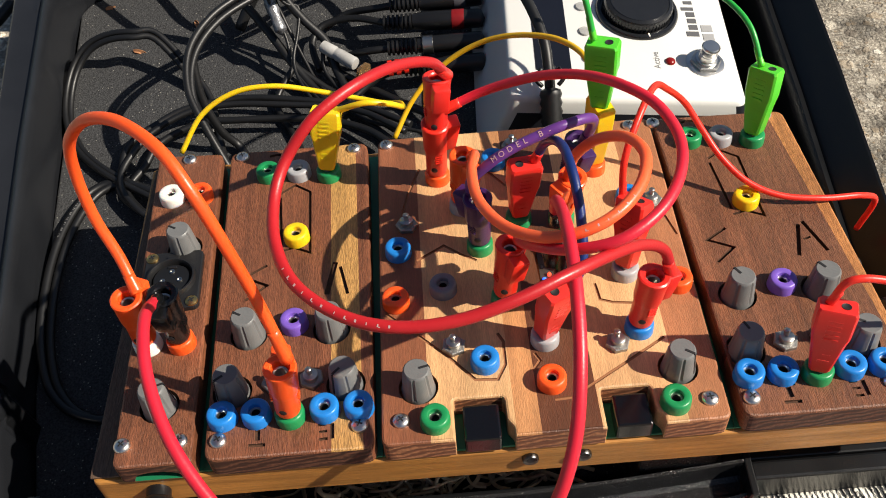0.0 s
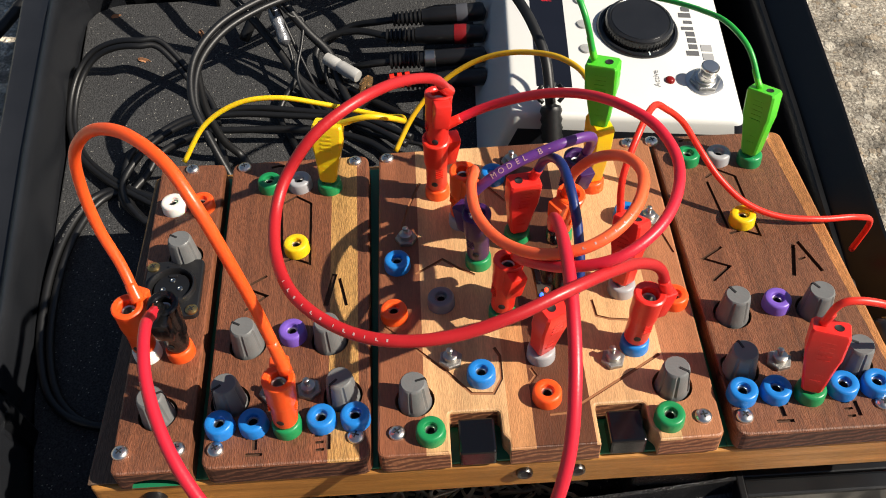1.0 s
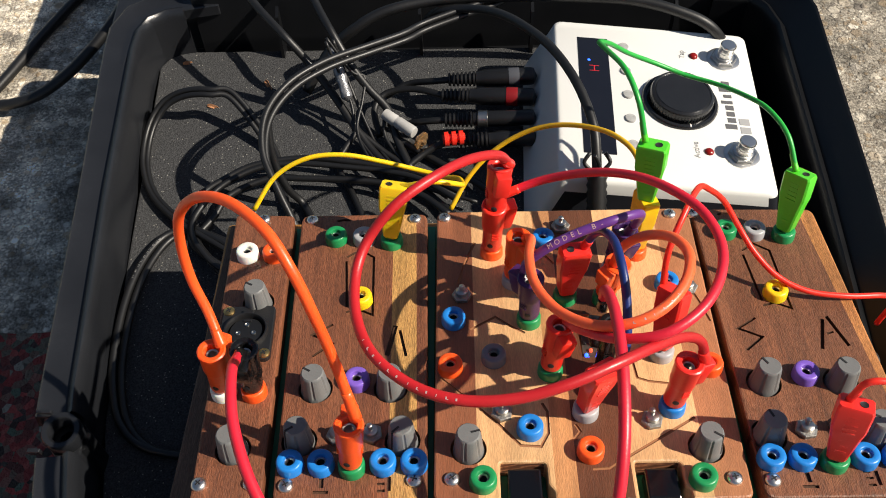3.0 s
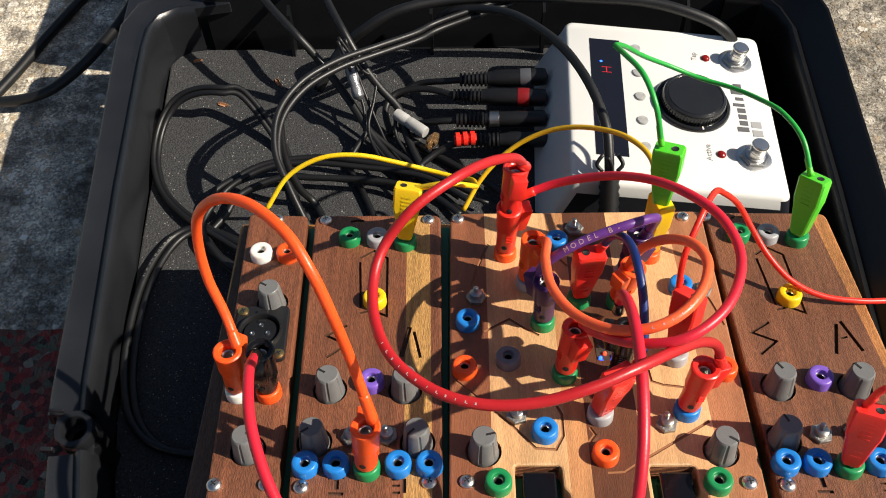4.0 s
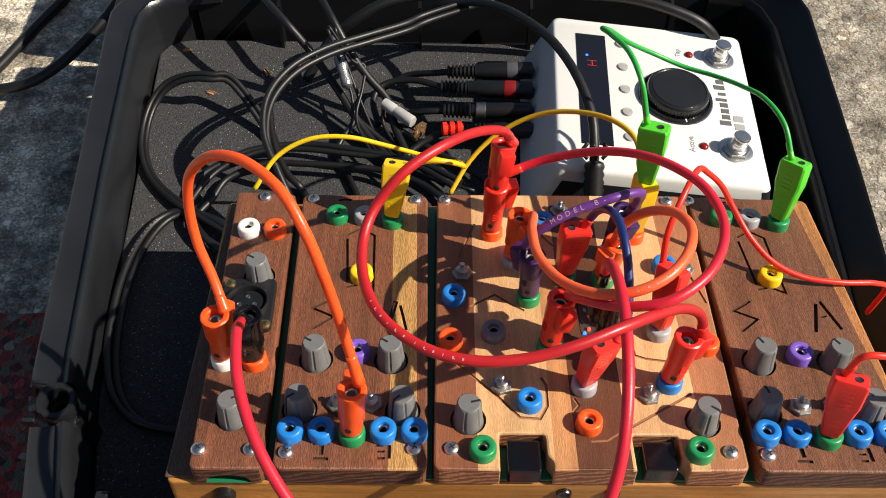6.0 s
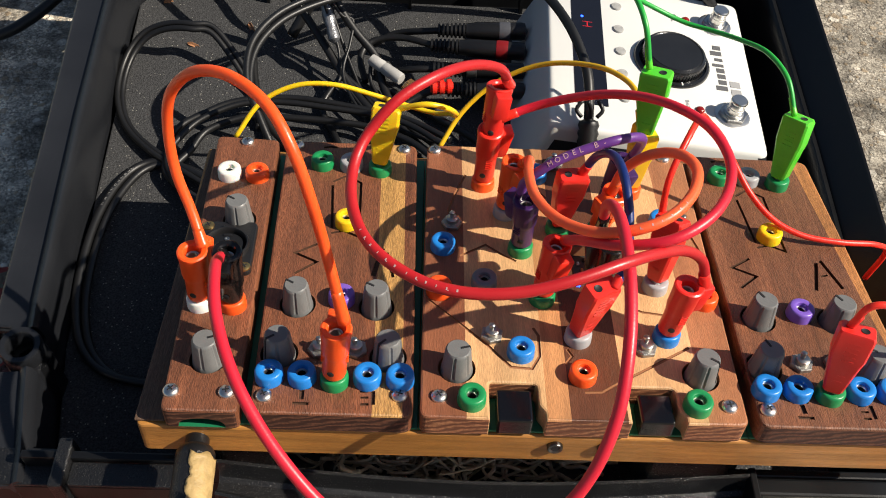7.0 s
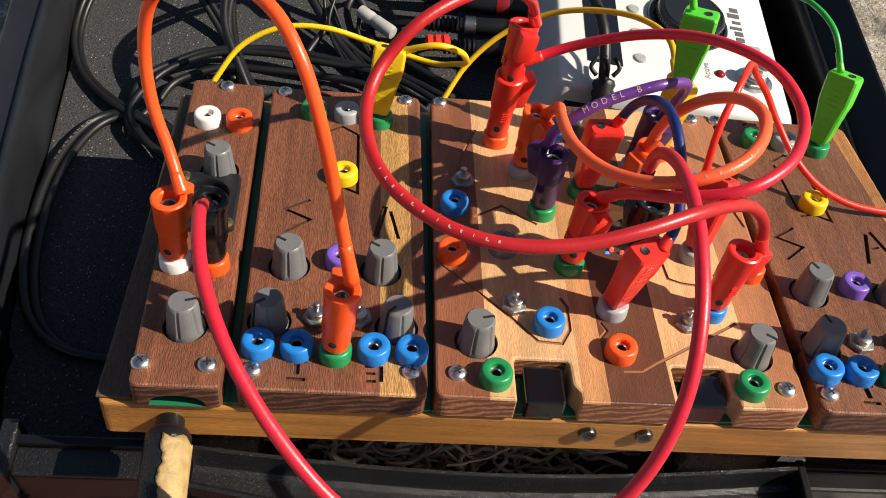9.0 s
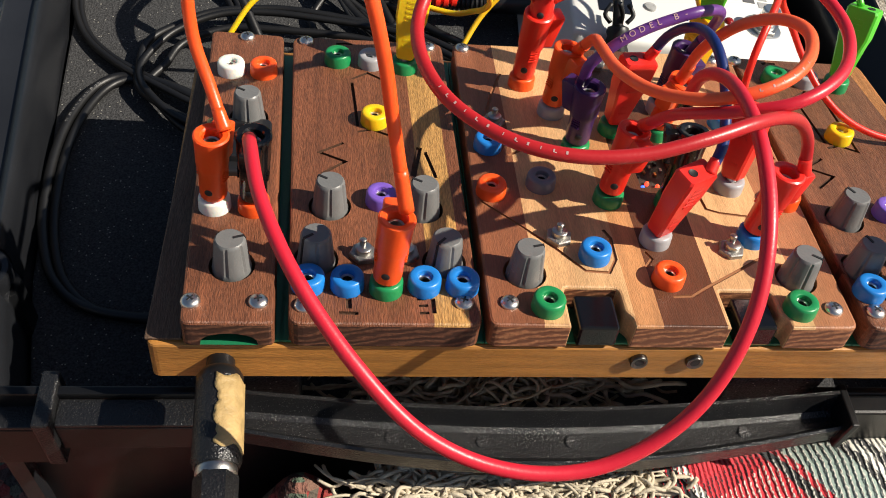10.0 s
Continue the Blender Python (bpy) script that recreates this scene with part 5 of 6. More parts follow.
# ---- the effects pedal ----
SHELL = plain("white painted shell", (0.72, 0.72, 0.69), 0.32, vary=0.04, scale=30, bump=0.08)
NAVY_BASE = plain("dark base", (0.014, 0.015, 0.02), 0.45)
PED = pose(0.2117, 0.2252, 0.0, 0, 0, -2.73)
pedal = thing("effects_pedal", PED, "white effects pedal with large black knob and two footswitches", "effects pedal")
SLOPE = 0.0923
ZA = 0.0806


def pz(x, h=0.0):
    """Height of the sloping face at x."""
    return ZA - SLOPE * x + h


def pedal_shell():
    bm = bmesh.new()
    levels = [(-0.0062, 0.0445, 0.0, None), (-0.0012, 0.0, -0.0090, 1), (0.0, 0.0, -0.0030, 1), (0.0009, 0.0, -0.0010, 1), (0.0026, 0.0, 0.0, 1)]
    rings = []
    for d, zabs, dz, follow in levels:
        left = 0.0867 + (0.0068 if follow is None else 0.0)
        o = rounded([U(-left + d * (1 if d > 0 else 1.6), -0.0285 + d), U(0.0362 - d, -0.0285 + d), U(0.0362 - d, 0.1040 - d), U(-left + d * (1 if d > 0 else 1.6), 0.1040 - d)], 0.006, 5)
        rings.append([bm.verts.new((p.x, p.y, zabs if follow is None else pz(p.x, dz))) for p in o])
    n = len(rings[0])
    for a, b in zip(rings, rings[1:]):
        for i in range(n):
            bm.faces.new((a[i], a[(i + 1) % n], b[(i + 1) % n], b[i]))
    bm.faces.new(rings[-1])
    bm.faces.new(rings[0][::-1])
    bmesh.ops.recalc_face_normals(bm, faces=bm.faces)
    # lower sides at the front, back and right are the dark base
    for f in bm.faces:
        c = f.calc_center_median()
        if c.z < 0.072 and c.x > -0.083 and abs(f.normal.z) < 0.9:
            f.material_index = 1
    return smooth(bm, 40)


part("shell", pedal_shell(), [SHELL, NAVY_BASE], pedal)
TILT = Matrix.Rotation(math.atan(SLOPE), 4, "Y")


def on_face(x, y, h=0.0):
    return Matrix.Translation((x, y, pz(x, h))) @ TILT


disp = part("display", box(-0.00945, -0.0482, -0.002, 0.00945, 0.0482, 0.0004, 0.0003), plain("smoked display window", (0.008, 0.009, 0.014), 0.12, bump=0.0), pedal, "smoked black display window")
disp.matrix_basis = on_face(-0.0623, 0.0404)
DIGIT = glow("red digit", (0.5, 0.012, 0.02), 0.14)
for yy in (0.021,):
    for k, (x0, y0, x1, y1) in enumerate(((-0.003, -0.0024, 0.003, -0.0020), (-0.003, 0.0020, 0.003, 0.0024), (-0.0003, -0.002, 0.0003, 0.002))):
        part("segment", box(x0, yy + y0, 0.0004, x1, yy + y1, 0.0005), DIGIT, disp)
part("lamp", lathe([(0.0009, 0.0004), (0.0008, 0.0006), (0.0, 0.0007)], 10), BLUE_LED, disp).matrix_basis = pose(-0.003, 0.028, 0)
kn = part("dial", lathe([(0.0228, 0.0), (0.0228, 0.0012), (0.0220, 0.0022), (0.0206, 0.0024), (0.0202, 0.0010), (0.0191, 0.0010), (0.0189, 0.0060), (0.0183, 0.0074), (0.0168, 0.0080), (0.0163, 0.0076), (0.0159, 0.0080), (0.0, 0.0076)], 60), plain("black dial rubber", (0.014, 0.0145, 0.016), 0.18, vary=0.3), pedal, "large black rotary dial")
kn.matrix_basis = on_face(-0.0128, 0.0385)
for a in (100, 280):
    part("index_mark", box(0.0202, -0.0004, 0.0018, 0.0222, 0.0004, 0.0026), PLASTIC["white"], kn).matrix_basis = pose(0, 0, 0, 0, 0, a)
teeth = bmesh.new()
for i in range(60):
    join(teeth, box(0.0186, -0.0003, 0.002, 0.0193, 0.0003, 0.0055), pose(0, 0, 0, 0, 0, 6 * i))
part("knurling", teeth, BLACK_PLASTIC, kn)
for y in (0.0825, 0.0610, 0.0410, 0.0215, 0.0010):
    part("button", lathe([(0.0034, -0.001), (0.0034, 0.0006), (0.0030, 0.0011), (0.0, 0.0012)], 22), plain("clear grey button", (0.34, 0.34, 0.33), 0.3, vary=0.4, scale=400), pedal, "small translucent grey button").matrix_basis = on_face(-0.0433, y)
for y, word in ((0.0793, "Tap"), (0.0, "Active")):
    part("indicator", lathe([(0.0027, 0.0), (0.0026, 0.0008), (0.0018, 0.0016), (0.0, 0.0019)], 20), plain("dark red lens", (0.22, 0.008, 0.006), 0.2), pedal, "dark red indicator lamp").matrix_basis = on_face(0.0, y)
    fs = part("footswitch", lathe([(0.0108, 0.0), (0.0108, 0.0005), (0.0100, 0.0010), (0.0072, 0.0012), (0.0062, 0.0012), (0.0060, 0.0052), (0.0050, 0.0056), (0.0050, 0.0100), (0.0047, 0.0102), (0.0046, 0.0150), (0.0050, 0.0155), (0.0051, 0.0172), (0.0044, 0.0182), (0.0, 0.0185)], 30), NICKEL, pedal, "chrome footswitch")
    fs.matrix_basis = on_face(0.0185, y - 0.0005) @ Matrix.Diagonal((0.95, 0.95, 0.68, 1))
    nut = part("nut", lathe([(0.0052, 0.0012), (0.0088, 0.0012), (0.0088, 0.0036), (0.0082, 0.0042), (0.0052, 0.0042)], 6, close=True), DULLSTEEL, fs)
    cu = bpy.data.curves.new("word", "FONT")
    cu.body = word
    cu.size = 0.0048
    cu.align_x = "CENTER"
    cu.extrude = 0.00005
    tmp = new("tmp_text", cu)
    me = bpy.data.meshes.new_from_object(tmp)
    bpy.data.objects.remove(tmp)
    me.materials.append(plain("grey print", (0.28, 0.28, 0.28), 0.6))
    put("word", me, pedal, on_face(-0.0055, y + 0.001, 0.0002) @ pose(0, 0, 0, 0, 0, 90), "small grey printed word")
GREYINK, PALEINK = plain("dark grey print", (0.1, 0.1, 0.105), 0.6), plain("pale grey print", (0.33, 0.33, 0.33), 0.6)


def logo_bar(y0, y1, low, high, ink, x):
    """One plain upright block of the maker's mark."""
    part("logo_bar", box(low, y0, 0.0001, high, y1, 0.00024), ink, pedal).matrix_basis = on_face(x, 0)


for k in range(8):
    logo_bar(0.0195 + 0.0051 * k, 0.0232 + 0.0051 * k - 0.0012 * (k in (4, 5)), -0.0034 if k in (0, 4, 6) else -0.0014, 0.0034, GREYINK, 0.0158)
for k in range(2):
    logo_bar(0.0165 + 0.0068 * k, 0.0215 + 0.0068 * k, -0.0030, 0.0030, PALEINK, 0.0240)

# ---- black cables on the foam ----
def black_cable(label, radius, points, material=RUBBER, name="audio_cable"):
    ob = thing(name, Matrix.Identity(4), label, "cable", "black cables")
    part("sheath", tube(points, radius, 12, 8), material, ob)
    return ob


LOOP = [(-0.0298, 0.2025, 0.0470), (-0.0369, 0.2314, 0.0470), (-0.0466, 0.2660, 0.0475), (-0.0718, 0.2957, 0.0652), (-0.0863, 0.2965, 0.0689), (-0.1025, 0.2979, 0.0673), (-0.1165, 0.2954, 0.0621), (-0.1255, 0.2857, 0.0551), (-0.1290, 0.2694, 0.0491), (-0.1265, 0.2495, 0.0465), (-0.1166, 0.2280, 0.0462), (-0.0971, 0.2072, 0.0481), (-0.0701, 0.1880, 0.0500), (-0.0500, 0.1740, 0.0500), (-0.0200, 0.1450, 0.0480)]
black_cable("black cable lying in a wide loop on the foam", 0.0018, LOOP)
black_cable("second black cable of the wide loop on the foam", 0.0018, [(-0.09 + (x + 0.09) * 0.93, 0.25 + (y - 0.25) * 0.925, z - 0.0012) for x, y, z in LOOP[1:]])
ARCH = [(0.0980, 0.3480, 0.0960), (0.0585, 0.3475, 0.0940), (0.0534, 0.3300, 0.0940), (0.0366, 0.3118, 0.0978), (0.0144, 0.2956, 0.1021), (-0.0086, 0.2791, 0.1059), (-0.0275, 0.2605, 0.1070), (-0.0386, 0.2392, 0.1040), (-0.0390, 0.2169, 0.0971), (-0.0304, 0.1977, 0.0880), (-0.0200, 0.1800, 0.0740), (-0.0150, 0.1700, 0.0600)]
ARCH[1:3] = [(0.0520, 0.3260, 0.0950)]
black_cable("black cable arching high over the foam", 0.0019, ARCH)
black_cable("second black cable of the high arch", 0.0019, [(x + 0.0020, y - 0.0026, z - 0.0028) for x, y, z in ARCH])
SWEEP = [(-0.0150, 0.1550, 0.0480), (-0.0600, 0.1850, 0.0510), (-0.0880, 0.2015, 0.0468), (-0.1030, 0.1990, 0.0462), (-0.1120, 0.1830, 0.0472), (-0.1165, 0.1579, 0.0490), (-0.1165, 0.1274, 0.0500), (-0.1130, 0.0989, 0.0490), (-0.1040, 0.0761, 0.0470), (-0.0860, 0.0635, 0.0460), (-0.0500, 0.0600, 0.0460), (-0.0200, 0.0650, 0.0460)]
ridged = black_cable("black cable with worn pale print along the case wall", 0.0022, SWEEP)
part("print", print_marks(spline(SWEEP, 20), 0.0022, 0.30, 0.43, 20), plain("worn grey print", (0.16, 0.16, 0.16), 0.6), ridged, "row of small worn pale printed marks")["kind"] = "stuff"
black_cable("second black cable along the case wall", 0.0020, [(x + 0.0048, y - 0.001, z - 0.0004) for x, y, z in SWEEP])
BUNDLE = [(-0.0200, 0.1500, 0.0480), (-0.0600, 0.1680, 0.0480), (-0.0840, 0.1900, 0.0480), (-0.0890, 0.2070, 0.0470), (-0.0850, 0.2240, 0.0480), (-0.0720, 0.2390, 0.0500), (-0.0520, 0.2470, 0.0520), (-0.0267, 0.2480, 0.0530), (0.0020, 0.2460, 0.0540), (0.0282, 0.2400, 0.0540), (0.0506, 0.2300, 0.0560), (0.0700, 0.2150, 0.0580)]
for i, (dy, dz, k) in enumerate(((0.0, 0.002, 1.0), (-0.0055, 0.004, 0.97), (-0.0125, 0.0, 0.92))):
    black_cable("black cable of a loose bundle beside the wooden base", 0.0020 - 0.0002 * (i % 2), [(x * k + 0.002 * math.sin(3 * j + i), y + dy * min(1, j / 3) + 0.0015 * math.sin(2 * j + i), z + dz) for j, (x, y, z) in enumerate(BUNDLE)])
black_cable("black cable coming in over the back wall", 0.0026, [(-0.0900, 0.3950, 0.1060), (-0.0720, 0.3620, 0.1050), (-0.0571, 0.3393, 0.1000), (-0.0377, 0.3157, 0.0950), (-0.0232, 0.3065, 0.0800), (-0.0080, 0.2918, 0.0650), (0.0063, 0.2720, 0.0550), (0.0171, 0.2575, 0.0500), (0.0350, 0.2350, 0.0480)])
black_cable("black cable coming in over the back wall", 0.0026, [(-0.0380, 0.3950, 0.1060), (-0.0280, 0.3620, 0.1050), (-0.0186, 0.3384, 0.1000), (-0.0082, 0.3177, 0.0950), (0.0034, 0.3035, 0.0800), (0.0136, 0.2937, 0.0700), (0.0257, 0.2838, 0.0600), (0.0310, 0.2672, 0.0520), (0.0400, 0.2450, 0.0480)])
black_cable("thick black cable lying along the back wall", 0.0034, [(-0.0300, 0.3150, 0.0480), (-0.0134, 0.3277, 0.0700), (0.0027, 0.3300, 0.0850), (0.0245, 0.3360, 0.0950), (0.0564, 0.3420, 0.0980), (0.0950, 0.3430, 0.0990), (0.1400, 0.3420, 0.0985), (0.1800, 0.3380, 0.0980), (0.2100, 0.3300, 0.0940), (0.2300, 0.3250, 0.0850), (0.2480, 0.3250, 0.0600)])
black_cable("thick black cable crossing the pedal into its front", 0.0027, [(0.0450, 0.3450, 0.0700), (0.0562, 0.3400, 0.0900), (0.0776, 0.3326, 0.0985), (0.0960, 0.3181, 0.1060), (0.1127, 0.2943, 0.1130), (0.1252, 0.2716, 0.1165), (0.1358, 0.2464, 0.1150), (0.1425, 0.2223, 0.1090), (0.1440, 0.2080, 0.1000), (0.1444, 0.1990, 0.0900), (0.1450, 0.1900, 0.0800)])
taped = thing("taped_plug", pose(0.1444, 0.2005, 0.0930, 140, 0, 0), "black ribbed plug wrapped in tape at the pedal's front", "plug")
part("ribbed_boot", lathe([(0.0, -0.002)] + [(0.0050 + 0.0008 * (i % 2), 0.0022 * i) for i in range(11)] + [(0.0, 0.024)], 20), RUBBER, taped)
for i in range(4):
    part("tape_tail", tube([(0.004 * math.cos(i * 1.6), 0.004 * math.sin(i * 1.6), -0.002), (0.007 * math.cos(i * 1.6), 0.006 * math.sin(i * 1.6), -0.006), (0.005 * math.cos(i * 1.6 + 0.6), 0.009 * math.sin(i * 1.6), -0.011)], 0.0012, 6, 4), RUBBER, taped)
for label, r, pts in (("thin black wire in a tangle", 0.0010, [(-0.0097, 0.3054, 0.1010), (0.0037, 0.2984, 0.0800), (0.0113, 0.2986, 0.0750), (0.0103, 0.2859, 0.0680), (0.0069, 0.2696, 0.0600), (0.0125, 0.2531, 0.0550), (0.03, 0.225, 0.05)]),
                      ("thin black wire in a tangle", 0.0010, [(-0.0101, 0.3034, 0.1000), (-0.002, 0.294, 0.078), (0.0031, 0.2842, 0.0650), (0.0064, 0.2696, 0.0550), (0.0173, 0.2528, 0.0500), (0.033, 0.234, 0.048)]),
                      ("thin black wire in a tangle", 0.0012, [(0.0236, 0.2838, 0.0600), (0.0237, 0.2692, 0.0520), (0.0346, 0.2529, 0.0470), (0.0452, 0.2390, 0.0470), (0.062, 0.222, 0.048)]),
                      ("thin black wire in a tangle", 0.0011, [(-0.006, 0.306, 0.099), (0.001, 0.297, 0.074), (0.012, 0.276, 0.056), (0.022, 0.258, 0.049), (0.045, 0.231, 0.05), (0.08, 0.215, 0.052)]),
                      ("black cable end among the tangle", 0.0020, [(0.0063, 0.2720, 0.0550), (0.022, 0.260, 0.049), (0.034, 0.25, 0.047), (0.05, 0.228, 0.047), (0.068, 0.206, 0.05), (0.085, 0.19, 0.05)]),
                      ("black cable end among the tangle", 0.0022, [(0.0310, 0.2672, 0.0520), (0.048, 0.258, 0.047), (0.064, 0.246, 0.047), (0.082, 0.23, 0.05), (0.1, 0.212, 0.05), (0.118, 0.198, 0.05)]),
                      ("black cable end among the tangle", 0.0019, [(0.0063, 0.2720, 0.0550), (-0.004, 0.256, 0.048), (-0.003, 0.244, 0.046), (0.004, 0.23, 0.046), (0.012, 0.21, 0.046), (0.018, 0.19, 0.046)]),
                      ("black cable end among the tangle", 0.0023, [(-0.0386, 0.2392, 0.1000), (-0.0375, 0.228, 0.080), (-0.032, 0.222, 0.060), (-0.024, 0.22, 0.047), (-0.014, 0.2, 0.048), (-0.004, 0.18, 0.05)])):
    black_cable(label, r, pts)


# ---- plugs at the side of the pedal ----
def cable_with_plug(label, pts, start, end, band=None, ring=False, r=0.0056):
    ob = thing("phone_plug", Matrix.Identity(4), label, "audio plug", "plugs at the pedal")
    part("sheath", tube(pts, 0.0021, 12, 7), RUBBER, ob)
    a, b = Vector(start), Vector(end)
    z = (b - a).normalized()
    m = z.to_track_quat("Z", "Y").to_matrix().to_4x4()
    m.translation = a
    L = (b - a).length
    prof = [(0.0, 0.0)]
    for i in range(7):
        prof += [(0.0028 + 0.00012 * i, 0.0026 * i), (0.0042 + 0.0001 * i, 0.0026 * i + 0.0004), (0.0042 + 0.0001 * i, 0.0026 * i + 0.0015), (0.0028 + 0.00012 * i, 0.0026 * i + 0.0019)]
    prof += [(0.0, 0.0187)]
    part("strain_relief", lathe(prof, 18), RUBBER, ob).matrix_basis = m
    part("shell", lathe([(0.0, 0.0175), (r * 0.82, 0.0178), (r * 0.9, 0.022), (r, 0.024), (r, L - 0.004), (r * 0.92, L - 0.002), (0.0, L)], 24), BLACK_PLASTIC, ob).matrix_basis = m
    if band:
        part("band", lathe([(r + 0.0002, L * 0.68), (r + 0.0003, L * 0.69), (r + 0.0003, L * 0.79), (r + 0.0002, L * 0.80)], 24), PLASTIC[band], ob, band + " colour band").matrix_basis = m
    if ring:
        part("knurled_ring", lathe([(r * 0.95, 0.0205), (r + 0.0004, 0.021), (r + 0.0004, 0.0265), (r * 0.95, 0.027)], 28), DULLSTEEL, ob, "knurled steel ring").matrix_basis = m
    return ob


# Both band colours are darkened to paint in the pedal's shade.
cable_with_plug("black plug with grey band at the side of the pedal", [(0.0225, 0.3063, 0.0500), (0.0373, 0.3123, 0.0550), (0.0558, 0.3072, 0.0620), (0.0660, 0.3060, 0.0640)], (0.0635, 0.3060, 0.0640), (0.1200, 0.3058, 0.0660), "shadedgrey")
cable_with_plug("black plug with red band at the side of the pedal", [(0.0199, 0.2735, 0.0480), (0.0159, 0.2918, 0.0520), (0.0230, 0.3028, 0.0560), (0.0413, 0.3024, 0.0600), (0.0610, 0.2940, 0.0620)], (0.0593, 0.2940, 0.0620), (0.1190, 0.2889, 0.0640), "shadedred")
cable_with_plug("black plug with knurled steel ring at the pedal", [(0.0250, 0.2840, 0.0470), (0.0341, 0.2811, 0.0500), (0.0487, 0.2756, 0.0580), (0.0630, 0.2744, 0.0600)], (0.0610, 0.2744, 0.0600), (0.1180, 0.2734, 0.0620), None, True, 0.0050)
cable_with_plug("black plug lying under the others at the pedal", [(0.0360, 0.2450, 0.0480), (0.0480, 0.2540, 0.0520), (0.0600, 0.2585, 0.0560), (0.0730, 0.2590, 0.0570)], (0.0700, 0.2592, 0.0575), (0.1180, 0.2600, 0.0580), None, False, 0.0052)
rt = thing("red_relief", pose(0.0609, 0.2582, 0.0600, 0, 90, 6), "short red ribbed strain relief on a cable", "strain relief")
for i in range(3):
    part("ring", lathe([(0.0026, 0.0045 * i), (0.0045, 0.0045 * i), (0.0045, 0.0045 * i + 0.0026), (0.0026, 0.0045 * i + 0.0026)], 18, close=True), PLASTIC["scarlet"], rt)
part("core", lathe([(0.0, -0.001), (0.0030, -0.001), (0.0030, 0.0125), (0.0, 0.0125)], 16), PLASTIC["scarlet"], rt)

gt = thing("cable_adapter", look((0.0241, 0.2804, 0.0600), (0.0426, 0.2652, 0.0585)), "translucent grey sleeve with a clear amber end", "adapter")
MILKY = plain("milky plastic", (0.40, 0.395, 0.38), 0.35, vary=0.3, scale=180)
part("sleeve", lathe([(0.0, 0.001), (0.0036, 0.0005), (0.0038, -0.008), (0.0034, -0.0088), (0.0034, -0.0098), (0.0038, -0.0106), (0.0038, -0.0225), (0.0034, -0.0235), (0.0, -0.024)], 22), MILKY, gt)
CLEAR = plain("amber clear plastic", (0.55, 0.34, 0.16), 0.18, vary=0.5, scale=220)
CLEAR.node_tree.nodes["Principled BSDF"].inputs["Transmission Weight"].default_value = 0.8
cap = part("clear_cap", lathe([(0.0, 0.003), (0.0022, 0.0028), (0.0024, 0.001), (0.0054, 0.0006), (0.0060, 0.0), (0.0060, -0.0014), (0.0048, -0.002), (0.0020, -0.0022), (0.0016, -0.004), (0.0, -0.0042)], 9), CLEAR, gt, "clear amber round cap")
cap.matrix_basis = pose(0, -0.003, -0.0285)
st = thing("taped_joint", look((-0.0085, 0.3113, 0.0900), (0.0039, 0.2774, 0.0640)), "cable joint wrapped in crumpled silver tape", "cable joint")
bm = lathe([(0.0, 0.0)] + [(0.0030 + 0.0009 * math.sin(i * 2.1) ** 2, -0.0042 * i) for i in range(1, 9)] + [(0.0, -0.037)], 12)
for v in bm.verts:
    v.co.x += 0.0006 * noise.noise(v.co * 400)
    v.co.y += 0.0006 * noise.noise(v.co * 400 + Vector((5, 0, 0)))
part("tape", bm, plain("silver tape", (0.20, 0.205, 0.22), 0.3, 0.4, vary=0.7, scale=300, bump=0.6), st)

# ---- on the ground ----
black_cable("black cable on the concrete outside the case", 0.0042, [(-0.2361, 0.5687, -0.0305), (-0.2619, 0.5051, -0.0305), (-0.2777, 0.4625, -0.0305), (-0.2930, 0.4162, -0.0305), (-0.3110, 0.3766, -0.0305), (-0.3486, 0.3315, -0.0305)])
black_cable("black cable curving down from the case to the concrete", 0.0042, [(-0.0893, 0.6226, -0.0305), (-0.1167, 0.5716, -0.0200), (-0.1442, 0.5207, 0.0350), (-0.1677, 0.4770, 0.0450), (-0.1873, 0.4406, 0.0200), (-0.2086, 0.4146, 0.0040), (-0.2344, 0.3929, -0.0100), (-0.2616, 0.3823, -0.0200), (-0.3001, 0.3841, -0.0270), (-0.3433, 0.4014, -0.0300), (-0.3916, 0.4282, -0.0305)])
LEAF = plain("dry leaf", (0.36, 0.17, 0.08), 0.8, vary=0.4, scale=200)
for x, y, a, s in ((-0.1158, 0.3491, 20, 0.6), (-0.0922, 0.3067, -15, 0.75), (-0.0578, 0.3261, -60, 0.9)):
    lf = thing("leaf_scrap", pose(x, y, 0.0434, 8, 6, a), "small scrap of dry brown leaf on the foam", "leaf")
    bm = bmesh.new()
    row = []
    for i in range(7):
        u = i / 6
        w = 0.0018 * s * math.sin(math.pi * (0.08 + 0.84 * u)) * (1 + 0.25 * math.sin(9 * u))
        xx = (u - 0.5) * 0.0105 * s
        row.append([bm.verts.new((xx, -w, 0.0006 * math.sin(5 * u))), bm.verts.new((xx, 0, -0.0003 + 0.0006 * math.sin(5 * u))), bm.verts.new((xx, w * 0.8, 0.0009 + 0.0006 * math.sin(4 * u)))])
    for a_, b_ in zip(row, row[1:]):
        for k in range(2):
            bm.faces.new((a_[k], b_[k], b_[k + 1], a_[k + 1]))
    o = part("blade", bm, LEAF, lf)
    md = o.modifiers.new("thick", "SOLIDIFY")
    md.thickness = 0.0003

# blanket under the front of the case
bm = bmesh.new()
NX, NY = 90, 60
grid = []
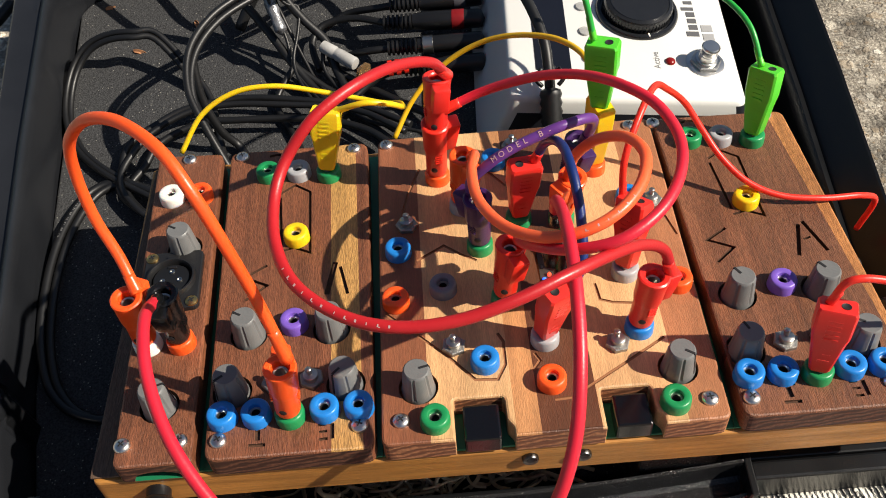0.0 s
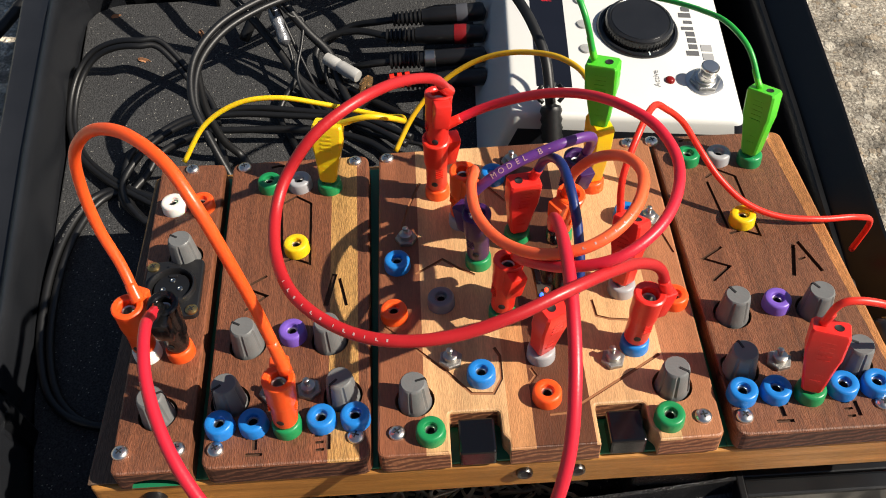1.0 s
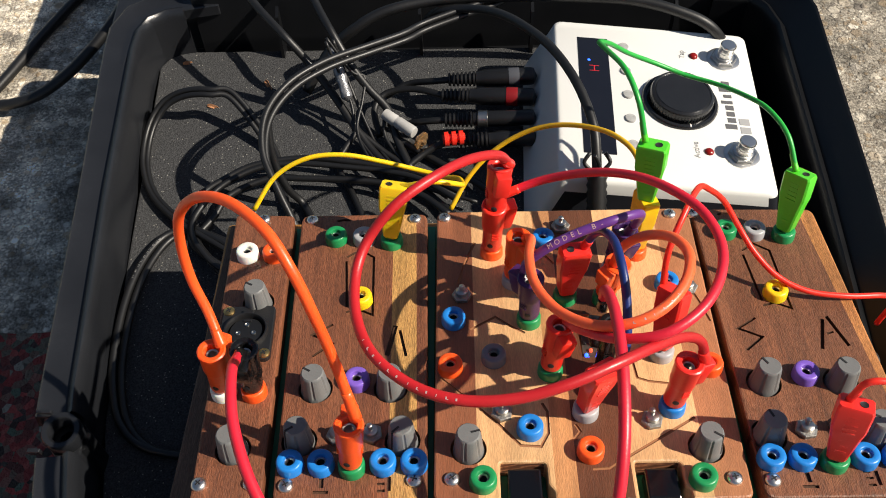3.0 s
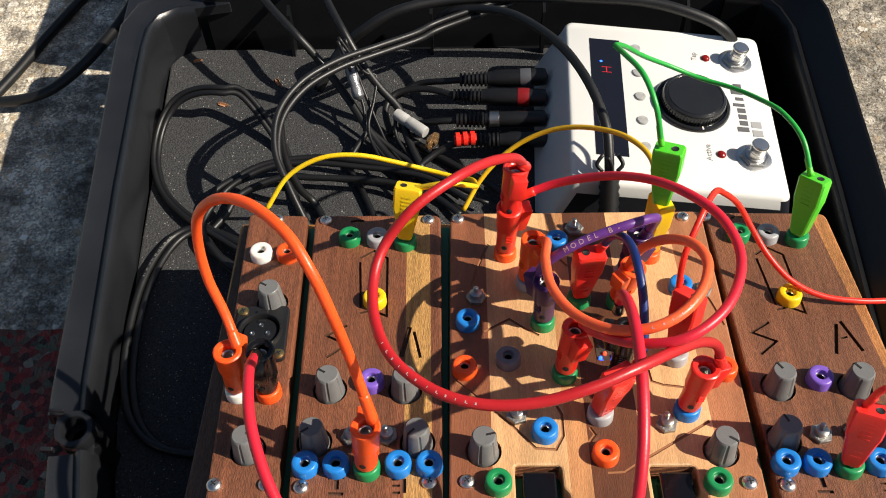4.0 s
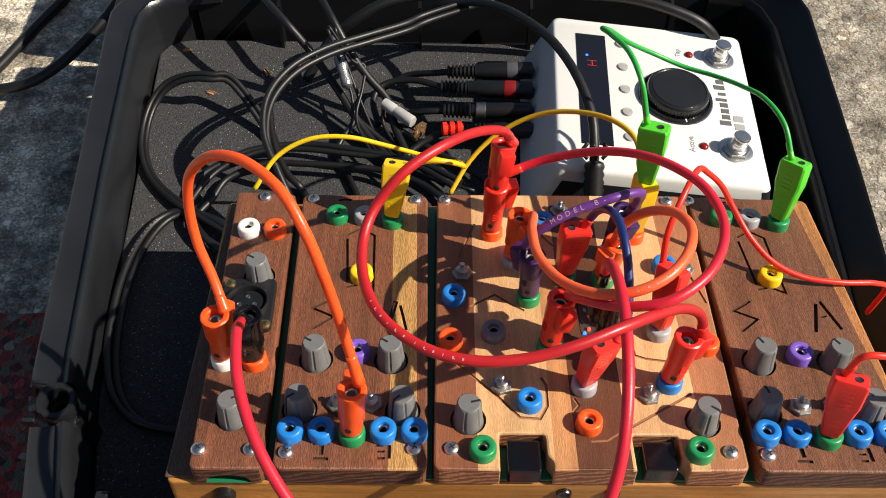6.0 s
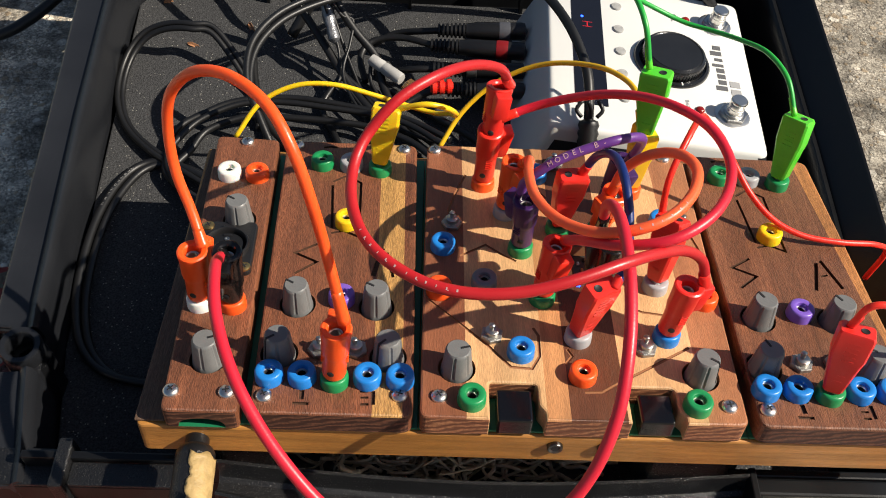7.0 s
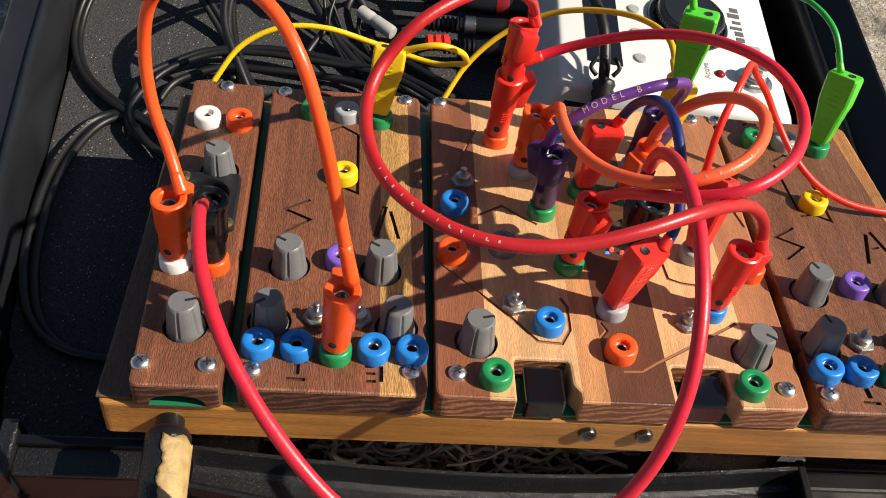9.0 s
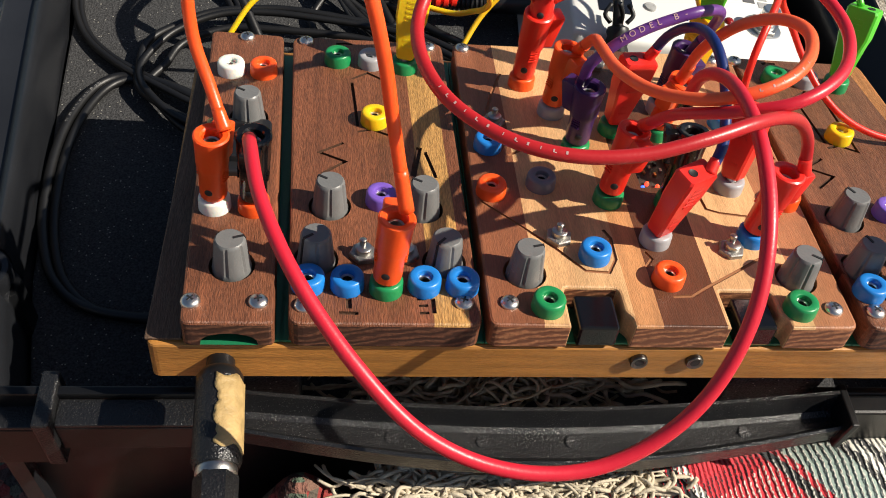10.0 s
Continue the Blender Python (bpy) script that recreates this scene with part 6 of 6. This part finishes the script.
for j in range(NY + 1):
    rowv = []
    for i in range(NX + 1):
        x = 0.085 + 0.40 * i / NX
        y = -0.36 + 0.44 * j / NY
        front = max(0.0, min(1.0, (0.012 - y) / 0.013))
        z = -0.0325 + front * (0.0605 + 0.010 * noise.noise(Vector((x * 9, y * 11, 0))) + 0.006 * noise.noise(Vector((x * 26, y * 22, 3))))
        if x > 0.10:
            z += front * (0.024 * min(1, (x - 0.10) / 0.05) + 0.012 * max(0, min(1, (x - 0.16) / 0.05)))
        if y > 0.0:
            z = min(z, 0.035)
        rowv.append(bm.verts.new((x, y + 0.008 * noise.noise(Vector((x * 12, 2, 0))), z)))
    grid.append(rowv)
for a, b in zip(grid, grid[1:]):
    for i in range(NX):
        bm.faces.new((a[i], a[i + 1], b[i + 1], b[i])).smooth = True
blanket = part("tartan_blanket", bm, TARTAN, None)
tagged(blanket, "crumpled tartan wool blanket of red, green, cream and black", "blanket")
md = blanket.modifiers.new("thick", "SOLIDIFY")
md.thickness, md.offset = 0.0025, 1
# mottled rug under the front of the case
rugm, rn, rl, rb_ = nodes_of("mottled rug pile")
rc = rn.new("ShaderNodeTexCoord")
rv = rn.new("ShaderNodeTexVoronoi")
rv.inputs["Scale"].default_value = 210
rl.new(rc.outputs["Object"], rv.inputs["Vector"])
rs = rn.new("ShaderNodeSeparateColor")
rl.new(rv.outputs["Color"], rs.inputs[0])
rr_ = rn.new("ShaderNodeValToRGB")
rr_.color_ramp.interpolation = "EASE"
# These tones are darkened to paint in the shade at the front left.
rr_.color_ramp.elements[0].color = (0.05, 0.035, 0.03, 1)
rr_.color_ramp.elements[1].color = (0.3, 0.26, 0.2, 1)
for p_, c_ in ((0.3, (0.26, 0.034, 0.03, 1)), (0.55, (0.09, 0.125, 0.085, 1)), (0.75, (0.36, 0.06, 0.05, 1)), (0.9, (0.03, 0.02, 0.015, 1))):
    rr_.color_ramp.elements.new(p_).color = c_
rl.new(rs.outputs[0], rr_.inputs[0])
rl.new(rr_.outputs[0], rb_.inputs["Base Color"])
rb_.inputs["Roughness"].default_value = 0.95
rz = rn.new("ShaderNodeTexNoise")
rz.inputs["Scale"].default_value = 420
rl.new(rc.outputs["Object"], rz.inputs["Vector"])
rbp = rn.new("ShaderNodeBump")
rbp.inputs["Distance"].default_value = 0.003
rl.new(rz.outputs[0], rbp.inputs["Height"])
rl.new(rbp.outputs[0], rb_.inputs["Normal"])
bm = bmesh.new()


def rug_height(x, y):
    """The rug lies flat; a fold at the case front is shaped to fit the camera's view."""
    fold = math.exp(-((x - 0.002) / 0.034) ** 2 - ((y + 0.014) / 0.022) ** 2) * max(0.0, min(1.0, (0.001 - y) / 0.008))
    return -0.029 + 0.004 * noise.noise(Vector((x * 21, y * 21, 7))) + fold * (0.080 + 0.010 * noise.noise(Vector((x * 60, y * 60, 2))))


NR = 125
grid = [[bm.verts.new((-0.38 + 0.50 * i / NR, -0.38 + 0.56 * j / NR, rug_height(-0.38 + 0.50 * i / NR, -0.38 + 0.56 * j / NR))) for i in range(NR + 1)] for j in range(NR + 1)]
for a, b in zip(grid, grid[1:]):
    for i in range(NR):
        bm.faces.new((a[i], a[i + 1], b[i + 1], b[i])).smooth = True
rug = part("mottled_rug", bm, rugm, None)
tagged(rug, "red and green mottled rug, darkened for shade, lying under the case", "rug")
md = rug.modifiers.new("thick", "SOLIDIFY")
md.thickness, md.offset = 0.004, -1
# its fringe
bm = bmesh.new()
rnd = random.Random(4)
for k in range(520):
    x = 0.020 + 0.105 * rnd.random()
    y = rnd.choice((0.024, 0.016, -0.022, -0.026)) + 0.012 * rnd.random()
    rear = y > 0.012
    z = 0.044 + 0.020 * rnd.random() if rear else 0.046
    pts = []
    a = rnd.choice((-0.5, 0.4, 2.7, -2.4)) + rnd.uniform(-0.6, 0.6)
    turn = rnd.uniform(-0.5, 0.5)
    for i in range(6):
        pts.append((x, max(y, 0.010) if rear else y, z + 0.006 * rnd.random()))
        a += turn + rnd.uniform(-0.5, 0.5)
        x += 0.0055 * math.cos(a)
        y += 0.0036 * math.sin(a)
    join(bm, tube(pts, rnd.uniform(0.0004, 0.0010), 5, 3))
fr = part("wool_fringe", bm, plain("cream wool", (0.55, 0.48, 0.36), 0.95, vary=0.35, scale=200, bump=0.8), None)
tagged(fr, "tangled cream wool fringe under the wooden base", "fringe", kind="stuff")
# foam blocks that carry the base
for x, y, z1 in ((0.175, 0.022, 0.0985), (-0.02, 0.022, 0.0985), (0.21, 0.125, 0.0855), (-0.02, 0.125, 0.0855)):
    fb = part("foam_block", box(x - 0.018, y - 0.011, 0.0434, x + 0.018, y + 0.011, z1 + 0.0005, 0.0015), FOAM, None)
    tagged(fb, "dark grey foam block propping up the wooden base", "foam block", "foam props")
